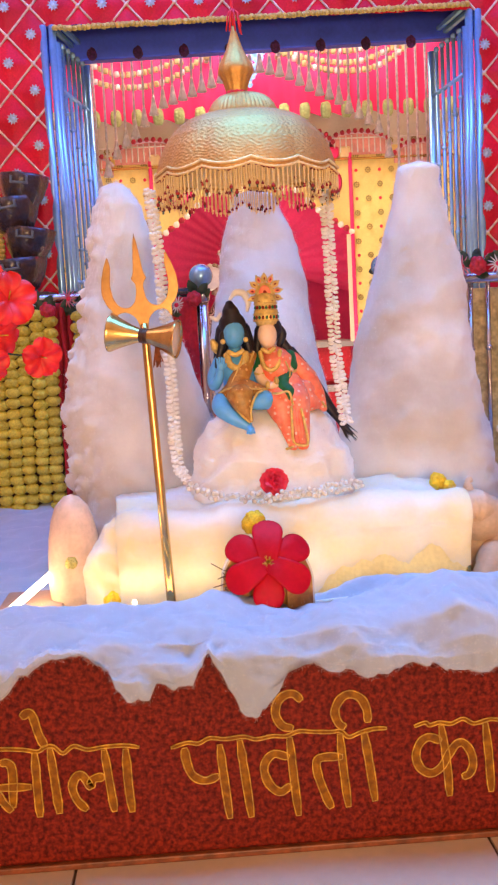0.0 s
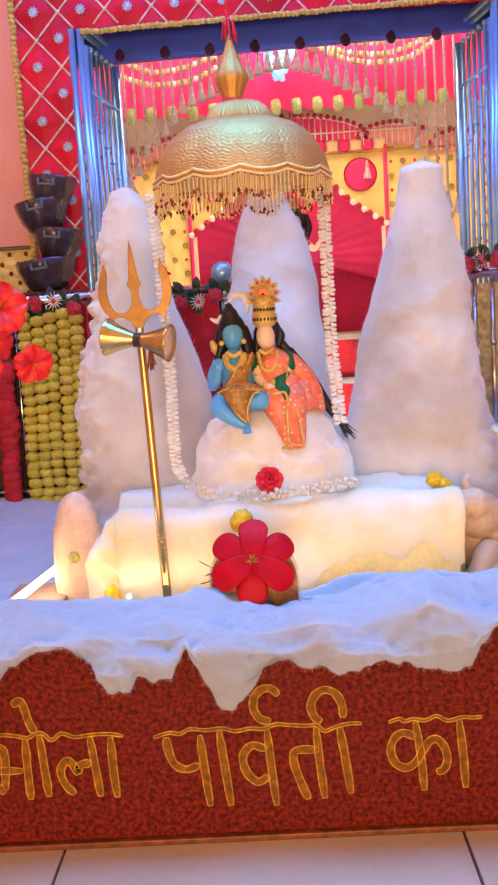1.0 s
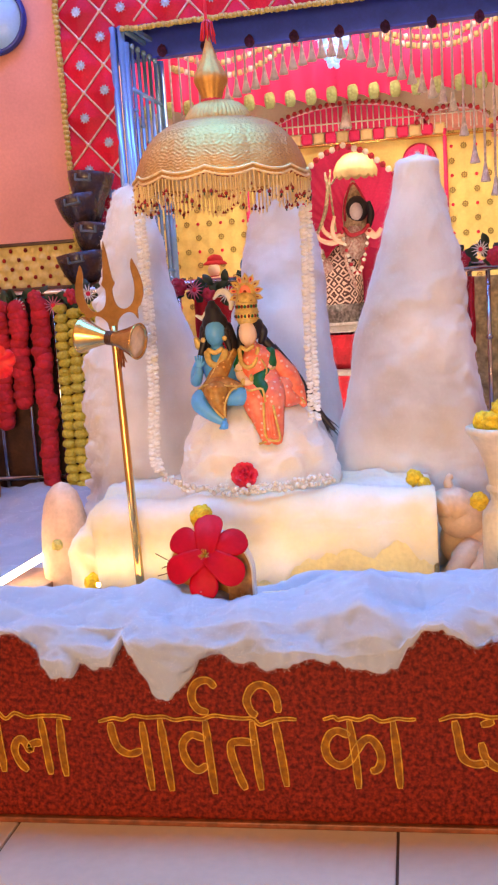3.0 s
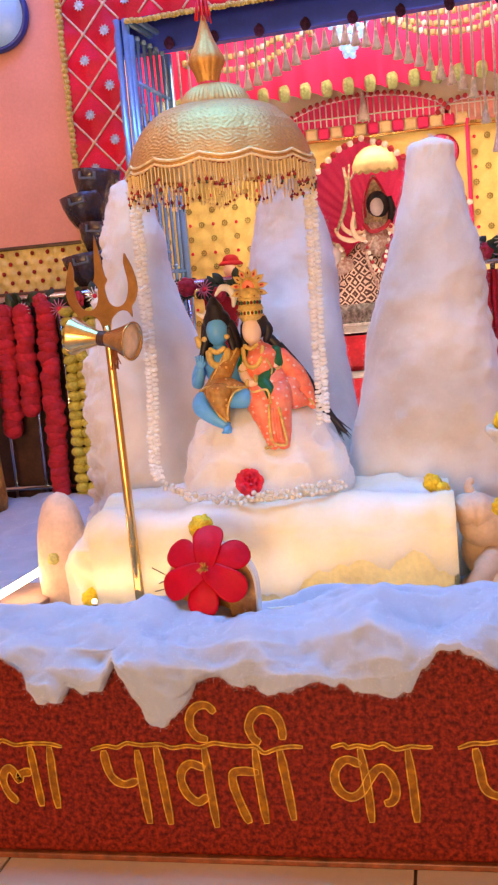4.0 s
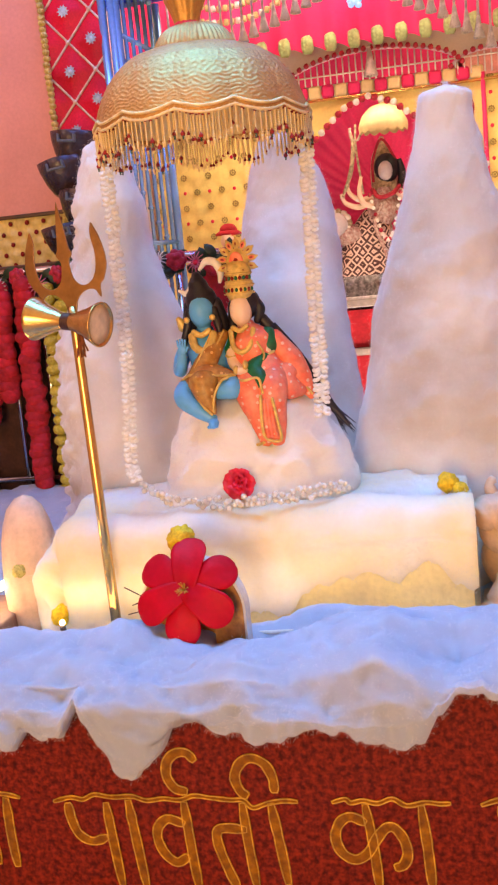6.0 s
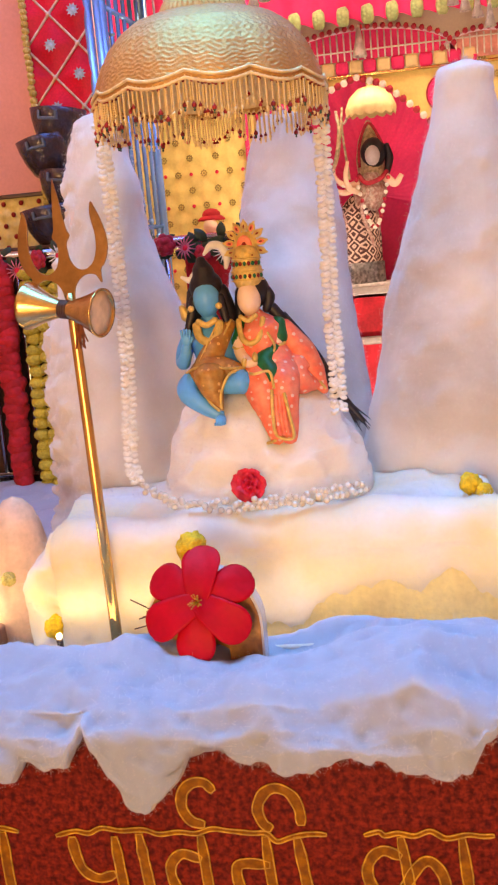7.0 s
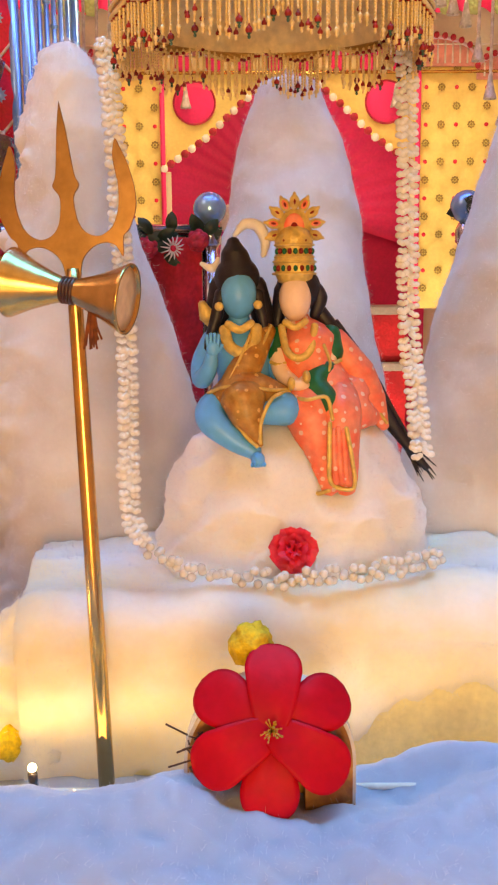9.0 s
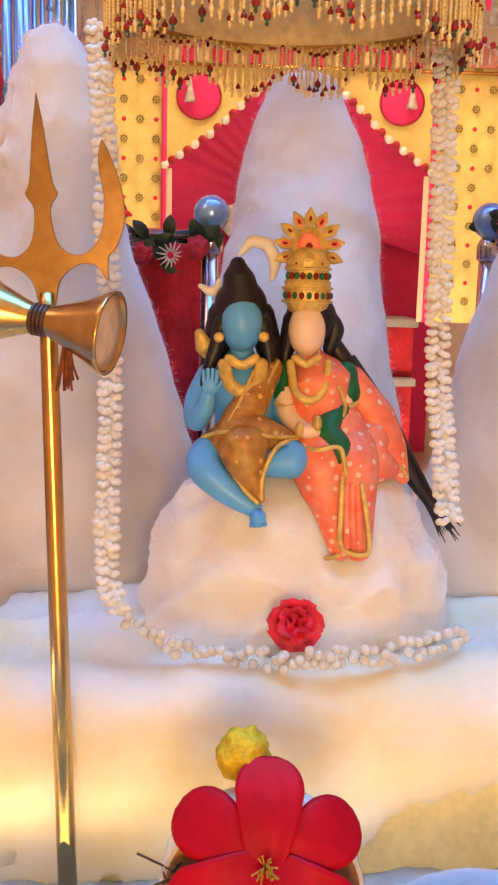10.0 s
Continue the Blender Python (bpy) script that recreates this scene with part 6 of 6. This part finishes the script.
    for i in range(14):
        a = 2 * math.pi * i / 14
        s.ball((0.045 + 0.052 * math.cos(a), 4.82, 1.242 + 0.048 * math.sin(a)), (0.02, 0.018, 0.02), 8, 8 if i % 3 else 3)
    loop([(0.054, 4.84, 1.204), (0.155, 4.86, 1.168), (0.285, 4.88, 1.169)], (0.05, 0.06, 0.05), 4, 12)
    s.ball((0.009, 4.79, 1.132), (0.012, 0.01, 0.012), 8, 5)
    return s
single("goddess_statue", far_fig(), ("statue_skin", "statue_hair", "brocade", "veil_gold", "ivory_cloth", "crimson_petal", "silver_cloth", "pale_face", "white_petal"), "draped statue in a pointed veil and brocade skirt", "statue")
ped = thing("altar_stand", (0.2, 4.88, 0.335), "silver and marble stand under the draped statue", "stand")
part("top", Shape().box((0.02, 4.72, 0.85), (0.42, 5.0, 0.915), 0.008), "grey_cord", ped)
part("base", Shape().box((0.06, 4.75, 0.335), (0.38, 4.98, 0.85), 0.006), "magenta_satin", ped)

# ---- lights lying in the cotton, figurines and offerings ----
rope_light = thing("light_rope", (0.0, 1.99, 0.40), "warm white rope light half buried behind the cotton drape", "light rope")
pts = [(-0.62, 2.0, 0.405), (-0.4, 1.985, 0.41), (-0.22, 1.955, 0.425), (-0.05, 1.97, 0.415), (0.1, 1.985, 0.41), (0.26, 1.945, 0.43), (0.4, 1.99, 0.42), (0.62, 2.03, 0.42)]
part("tube", Shape().tube(curve_through(pts, 8), 0.0045, 8), "clear_sleeve", rope_light)
diode = Shape().ball((0, 0, 0), (0.0055, 0.004, 0.0055), 8).mesh("diode", "warm_diode")
for p in strand_line(pts, 0.045):
    piece("diode", diode, rope_light, Matrix.Translation(p + Vector((0, 0.002, -0.004))))
for p in ((-0.225, 1.985, 0.440), (0.262, 1.985, 0.446)):
    b = thing("small_bulb", p, "small warm white bulb glowing in the cotton", "bulb", "bulbs in the cotton")
    part("glass", Shape().ball(p, (0.0055, 0.005, 0.0055), 14), "warm_diode", b)
    part("cap", Shape().tube([(p[0], p[1] + 0.004, p[2] - 0.025), (p[0], p[1], p[2] - 0.008)], 0.006, 10), "dark_stone", b)
tube = thing("tube_lamp", (-0.47, 2.1, 0.44), "bright slim tube lamp lying across the cotton", "lamp")
A0, A1 = Vector((-0.52, 1.93, 0.425)), Vector((-0.425, 2.25, 0.46))
part("tube", Shape().tube([A0, A1], 0.0085, 14), "tube_glow", tube)
part("cap", Shape().tube([A0 - (A1 - A0) * 0.05, A0], 0.0105, 14), "white_marble", tube)
part("cap", Shape().tube([A1, A1 + (A1 - A0) * 0.05], 0.0105, 14), "white_marble", tube)
part("holder", Shape().box((-0.55, 1.9, 0.36), (-0.40, 2.27, 0.405), 0.004), "brown_card", tube, "brown card holder", smooth=False)

def lump(name, c, r, label, category, me=("marigold_yellow",), n=40, seed=0, group=""):
    s = Shape().ball(c, r, 40)
    for i, p in enumerate(s.v):
        q = Vector(p) - Vector(c)
        s.v[i] = tuple(Vector(c) + q * (1 + 0.22 * noise.noise(q * (2.6 / r) + Vector((seed, 0, 0))) + 0.12 * noise.noise(q * (7 / r))))
    return single(name, s, me, label, category, group)
lump("marigold", (0.042, 1.955, 0.605), 0.025, "bright yellow marigold on the small arch", "flower", seed=1, group="loose marigolds")
lump("marigold", (-0.285, 2.12, 0.405), 0.022, "yellow marigold lying in the cotton", "flower", seed=2, group="loose marigolds")
lump("marigold", (0.518, 2.275, 0.614), 0.02, "yellow marigold on the corner of the gold box", "flower", seed=3, group="loose marigolds")
lump("marigold", (0.541, 2.262, 0.600), 0.017, "yellow marigold on the corner of the gold box", "flower", seed=4, group="loose marigolds")

# small arch behind the red flower
arch = thing("small_arch", (0.07, 2.0, 0.37), "small ochre arch with a white rim and dark twigs", "arch")
def arch_shape(r0, r1, y0, y1):
    out = [(0.062 + r1 * math.cos(a), 0.482 + r1 * math.sin(a)) for a in np.linspace(0, math.pi, 25)]
    inn = [(0.062 + r0 * math.cos(a), 0.482 + r0 * math.sin(a)) for a in np.linspace(math.pi, 0, 25)]
    return Shape().slab([(0.062 + r1, 0.37)] + out + [(0.062 - r1, 0.37), (0.062 - r0, 0.37)] + inn + [(0.062 + r0, 0.37)], y0, y1)
part("ring", arch_shape(0.04, 0.094, 1.905, 1.945), "ochre", arch, smooth=False)
part("rim", arch_shape(0.094, 0.098, 1.908, 1.945), "white_marble", arch, "white rim", smooth=False)
part("back", Shape().box((0.02, 1.938, 0.37), (0.112, 1.943, 0.50), 0.003), "ochre", arch, smooth=False)
twigs = Shape()
rr = random.Random(21)
for i in range(14):
    a = Vector((-0.022 + rr.uniform(-0.012, 0.01), 1.899, 0.50 + rr.uniform(-0.02, 0.03)))
    twigs.tube([a, a + Vector((rr.uniform(-0.03, 0.02), -0.008, rr.uniform(-0.02, 0.02)))], 0.0012, 4)
part("twigs", twigs, "dark_wood", arch, "dark dry twigs")

# pale figurine beside the left peak
s = Shape().lathe([(0.0, 0.36), (0.058, 0.36), (0.062, 0.39), (0.064, 0.44), (0.062, 0.5), (0.058, 0.55), (0.05, 0.59), (0.038, 0.622), (0.02, 0.642), (0.0, 0.65)], (-0.375, 2.2, 0), 28)
single("figurine", s, "peach_plaster", "small peach plaster figurine standing in the cotton", "figurine", "figurines")
lump("marigold", (-0.375, 2.135, 0.50), 0.014, "pale yellow marigold on the peach figurine", "flower", ("marigold_pale",), seed=7, group="loose marigolds")
s = Shape()
s.ball((0.69, 2.34, 0.435), (0.115, 0.085, 0.095), 28)
s.ball((0.635, 2.30, 0.505), (0.062, 0.055, 0.055), 24)
s.tube(curve_through([(0.655, 2.31, 0.50), (0.622, 2.29, 0.535), (0.592, 2.275, 0.545), (0.570, 2.262, 0.535)], 6), [0.052] * 5 + [0.046] * 5 + [0.040] * 4 + [0.033] * 3 + [0.026, 0.018], 20)
for dx in (0.0, 0.055):
    s.tube(curve_through([(0.655 + dx, 2.27, 0.43), (0.625 + dx, 2.225, 0.405), (0.600 + dx, 2.205, 0.372), (0.575 + dx, 2.195, 0.360)], 5), [0.036] * 5 + [0.030] * 5 + [0.024] * 5 + [0.016], 16)
s.tube(curve_through([(0.605, 2.30, 0.575), (0.600, 2.305, 0.600), (0.612, 2.31, 0.612)], 4), [0.012] * 4 + [0.009] * 4 + [0.003], 10)
s.box((0.575, 2.2, 0.335), (0.79, 2.42, 0.365), 0.01)
single("figurine", s, "peach_plaster", "small peach plaster animal figurine lying beside the gold box", "figurine", "figurines")

# pedestal bowl with marigolds
ux, uy = 0.735, 2.17
urn = thing("pedestal_bowl", (ux, uy, 0.36), "cream marble pedestal bowl filled with marigolds", "bowl")
part("bowl", Shape().lathe([(0.0, 0.71), (0.075, 0.742), (0.086, 0.755), (0.094, 0.752), (0.095, 0.742), (0.088, 0.733), (0.079, 0.722), (0.066, 0.698), (0.055, 0.668), (0.047, 0.640), (0.044, 0.615)], (ux, uy, 0), 40), "cream_marble", urn)
part("stem", Shape().lathe([(0.044, 0.615), (0.050, 0.608), (0.050, 0.600), (0.042, 0.592), (0.041, 0.575), (0.050, 0.56), (0.060, 0.55), (0.062, 0.53), (0.062, 0.36), (0.0, 0.36)], (ux, uy, 0), 32), "cream_marble", urn)
for k, (dx, dy, dz) in enumerate(((-0.03, -0.02, 0.765), (0.025, -0.03, 0.77), (0.0, 0.02, 0.775), (-0.01, -0.01, 0.79), (0.05, 0.01, 0.765), (-0.05, 0.015, 0.76))):
    lump("marigold", (ux + dx, uy + dy, dz), 0.026, "bright yellow marigold heaped in the marble bowl", "flower", seed=30 + k, group="marigolds in the bowl")
lump("marigold", (0.665, 2.12, 0.585), 0.02, "yellow marigold resting on the bowl's foot", "flower", seed=40, group="loose marigolds")
tray = thing("pearl_medallion", (0.755, 2.09, 0.40), "dark round medallion edged with pearl beads", "ornament")
ts = Shape().lathe([(0.0, 0.0), (0.05, 0.0), (0.055, 0.006), (0.055, 0.012), (0.0, 0.014)], n=32)
ts.v = [(0.755 + x, 2.09 - z, 0.455 + y * 1.25) for x, y, z in ts.v]
part("plate", ts, "dark_wood", tray)
pearl = Shape().ball((0, 0, 0), 0.0095, 10).mesh("pearl", "cream_marble")
for i in range(18):
    a = 2 * math.pi * i / 18
    piece("pearl", pearl, tray, Matrix.Translation((0.755 + 0.044 * math.cos(a), 2.072, 0.455 + 0.055 * math.sin(a))))

# red hibiscus sprays near the left edge
spray = thing("hibiscus_spray", (-0.80, 1.86, 0.43), "red artificial hibiscus flowers on thin arching stems", "flowers")
def hib(c, size, yaw, pitch):
    m = Matrix.Translation(c) @ Euler((pitch, 0, yaw)).to_matrix().to_4x4()
    for i in range(5):
        def at(u, v, i=i):
            t = v * 2 - 1
            w = size * lerp(u, (0, 0.3, 0.65, 0.88, 1), (0.08, 0.3, 0.5, 0.42, 0.12))
            p = Vector((t * w, -size * 0.35 * (1 - u) ** 2 * 0 - size * 0.25 * math.sin(u * 2.6) + 0.1 * size * math.sin(t * 5 + i) * u, size * u))
            return m @ Matrix.Rotation(2 * math.pi * i / 5, 4, "Y") @ p
        pt = part("petal", Shape().sheet(at, 10, 8), "hibiscus", spray)
    part("stamen", Shape().tube([m @ Vector((0, 0, 0)), m @ Vector((0, -size * 0.7, size * 0.15))], [0.002, 0.0012], 6), "gold_outline", spray)
for c, size, yaw, pitch in (((-0.364, 1.85, 0.985), 0.042, 0.5, 0.3), ((-0.418, 1.85, 1.098), 0.055, 0.3, -0.2), ((-0.45, 1.86, 1.03), 0.05, 0.9, 0.2), ((-0.46, 1.83, 1.14), 0.045, -0.3, -0.4), ((-0.47, 1.85, 0.98), 0.045, 0.2, 0.5)):
    hib(Vector(c), size, yaw, pitch)
    part("stem", Shape().tube(curve_through([(-0.80, 1.86, 0.43), (-0.78, 1.86, 0.8), (-0.62, 1.87, 1.0), (c[0], c[1] + 0.012, c[2])], 8), 0.0018, 6), "leaf_green", spray)

# stacked stone bowls on a ledge
single("ledge", Shape().box((-1.6, 3.40, 0.335), (-0.555, 3.598, 1.165), 0.006), "dark_wood", "dark wooden ledge behind the railing", "ledge", smooth=False)
fount = thing("bowl_fountain", (-0.66, 3.45, 1.165), "table fountain of four tilted dark stone bowls", "fountain")
for x, z, r, lean in ((-0.668, 1.222, 0.108, -6), (-0.622, 1.33, 0.09, 7), (-0.665, 1.43, 0.095, -8), (-0.628, 1.512, 0.086, 6)):
    prof = [(0.0, -0.5), (0.5, -0.5), (0.62, -0.42), (0.82, -0.1), (0.95, 0.25), (1.0, 0.5), (0.94, 0.52), (0.86, 0.2), (0.6, -0.2), (0.0, -0.25)]
    b = Shape().lathe([(q * r, h * 0.11) for q, h in prof], n=36, wave=lambda a, i: 1 + 0.05 * math.sin(a * 3) + 0.03 * math.sin(a * 7))
    m = Matrix.Translation((x, 3.45, z)) @ Matrix.Rotation(radians(lean), 4, "Y")
    b.v = [tuple(m @ Vector(p)) for p in b.v]
    bp = part("bowl", b, "dark_stone", fount)
    sp = Shape().box((-0.024, -r * 1.04, 0.018), (0.024, -r * 0.80, 0.026), 0.002).box((-0.030, -r * 1.05, 0.018), (-0.022, -r * 0.80, 0.044), 0.002).box((0.022, -r * 1.05, 0.018), (0.030, -r * 0.80, 0.044), 0.002)
    sp.v = [tuple(m @ Vector(p)) for p in sp.v]
    part("spout", sp, "slate_blue", bp, "blue-grey slate spout", smooth=False)

# draped statue on a dark base at the far left, doll with a hat
s = Shape().lathe([(0.0, 0.40), (0.075, 0.40), (0.08, 0.45), (0.07, 0.6), (0.075, 0.75), (0.085, 0.9), (0.06, 1.0), (0.03, 1.04), (0.045, 1.1), (0.045, 1.15), (0.0, 1.19)], (-1.06, 3.17, 0), 28, wave=lambda a, i: 1 + 0.05 * math.sin(a * 8))
single("robed_statue", s, "ochre", "gold-brown robed statue on a dark wooden base", "statue")
base = thing("statue_base", (-1.08, 3.17, 0.335), "dark wooden base with a purple side", "base")
part("slab", Shape().box((-1.32, 3.02, 0.335), (-0.90, 3.31, 0.40), 0.008), "dark_wood", base, smooth=False)
s = Shape()
s.lathe([(0.0, 1.10), (0.05, 1.10), (0.055, 1.13), (0.04, 1.165), (0.018, 1.18)], (-0.366, 4.4, 0), 20, 0)
s.ball((-0.366, 4.395, 1.206), (0.029, 0.027, 0.032), 16, 1)
s.lathe([(0.028, 1.252), (0.046, 1.243), (0.056, 1.234), (0.054, 1.229), (0.03, 1.238)], (-0.366, 4.43, 0), 24, 2)
s.ball((-0.366, 4.43, 1.250), (0.038, 0.038, 0.027), 16, 2)
s.tube([(-0.385, 4.36, 1.165), (-0.31, 4.345, 1.17)], 0.006, 8, 1)
single("doll", s, ("crimson_petal", "statue_skin", "red_velvet"), "small doll in a dark red hat and crimson dress", "doll")
single("doll_stand", Shape().box((-0.43, 4.31, 0.335), (-0.255, 4.49, 1.098), 0.008), "magenta_satin", "crimson-covered stand under the doll", "stand", smooth=False)

# crystal lamp and purple pompons by the lintel
LC = Vector((0.231, 4.40, 2.109))
lampc = thing("crystal_lamp", LC, "cool white crystal ceiling lamp glowing in the sanctum", "lamp")
cr = Shape()
rr = random.Random(13)
for i in range(80):
    a, k = rr.uniform(0, 6.28), rr.random()
    cr.ball((LC.x + 0.09 * (1 - k * 0.85) * math.cos(a), LC.y + 0.05 * (1 - k * 0.75) * math.sin(a), LC.z + 0.10 - 0.16 * k), 0.013, 8)
part("pendant", cr, "cool_glow", lampc)
part("rod", Shape().tube([(LC.x, LC.y, LC.z + 0.06), (LC.x, LC.y, TOP)], 0.006, 8), "steel", lampc)
dark_pom = pompon.mesh("pompon", "purple_wool")
for i in range(8):
    x = -0.385 + 0.170 * i
    p = thing("purple_pompon", (x, 3.72, 2.03), "dark purple wool pompon under the steel lintel", "pompon", "pompons under the lintel")
    piece("pompon", dark_pom, p, Matrix.Translation((x + 0.006, 3.722, 2.03)) @ Matrix.Diagonal((0.75, 0.75, 0.68, 1)))

# ---- loose cotton fibres ----
mat("cotton_fibre", (0.80, 0.78, 0.77), 1.0, vary=0.02, bump=0)
fib = M["cotton_fibre"].node_tree
glow, both = fib.nodes.new("ShaderNodeBsdfTranslucent"), fib.nodes.new("ShaderNodeMixShader")
glow.inputs["Color"].default_value = (0.70, 0.68, 0.67, 1)
fib.links.new(fib.nodes["Principled BSDF"].outputs[0], both.inputs[1])
fib.links.new(glow.outputs[0], both.inputs[2])
fib.links.new(both.outputs[0], fib.nodes["Material Output"].inputs["Surface"])
def fuzz(ob, count, length, seed, hem=False):
    """Thin curved fibres standing off the cotton, one part of kind stuff."""
    me = ob.data
    rr = np.random.RandomState(seed)
    n = len(me.vertices)
    co, no = np.empty(n * 3), np.empty(n * 3)
    me.vertices.foreach_get("co", co)
    me.vertices.foreach_get("normal", no)
    co, no = co.reshape(-1, 3), no.reshape(-1, 3)
    pick = rr.randint(0, n, count)
    if hem:
        pick = pick // 91 * 91 + rr.randint(62, 88, count)
    p, d = co[pick] + rr.normal(0, 0.003, (count, 3)), no[pick] + rr.normal(0, 0.7, (count, 3))
    d /= np.linalg.norm(d, axis=1)[:, None]
    side = np.cross(d, rr.normal(0, 1, (count, 3)))
    side /= np.linalg.norm(side, axis=1)[:, None]
    bend = np.cross(d, side)
    ln = (length * rr.uniform(0.2, 1.0, count) ** 2)[:, None]
    cv = rr.uniform(-0.8, 0.8, count)[:, None]
    w = 0.00018 if length < 0.013 else 0.00024
    rows = []
    for t in (0.0, 0.5, 1.0):
        c = p - no[pick] * 0.002 + d * ln * t + bend * ln * cv * t * t
        ww = w * (1 - 0.8 * t)
        rows += [c - side * ww, c + side * ww]
    v = np.stack(rows, 1).reshape(-1, 3)
    f = (np.arange(count)[:, None, None] * 6 + np.array(((0, 1, 3, 2), (2, 3, 5, 4)))[None]).reshape(-1, 4).tolist()
    fm = bpy.data.meshes.new("fuzz")
    fm.from_pydata(v.tolist(), [], f)
    fm.materials.append(M["cotton_fibre"])
    fb = new("fuzz", fm)
    fb.parent = ob
    return tagged(fb, "fine loose cotton fibres", kind="stuff")
for i, ob in enumerate([o for o in scene.objects if o.name.startswith("cotton_") and o.parent is None]):
    if "drape" in ob.name:
        fuzz(ob, 90000, 0.009, 50 + i)
        fuzz(ob, 12000, 0.0065, 90, hem=True)
    else:
        fuzz(ob, 9000 if "tuft" in ob.name else 30000 if "bed" in ob.name else 52000, 0.011, 50 + i)

# ---- floor tiles ----
tile = Shape().box((0.003, 0.003, -0.008), (0.807, 0.807, 0.0), 0.0015).mesh("tile", "tile", smooth=False)
ground = bpy.data.objects["floor"]
for i in range(-3, 4):
    for j in range(-6, 0):
        ob = new("tile", tile)
        ob.parent = ground
        ob.location = (-0.35 + 0.81 * i, PF + 0.81 * j + 0.0, 0.0)
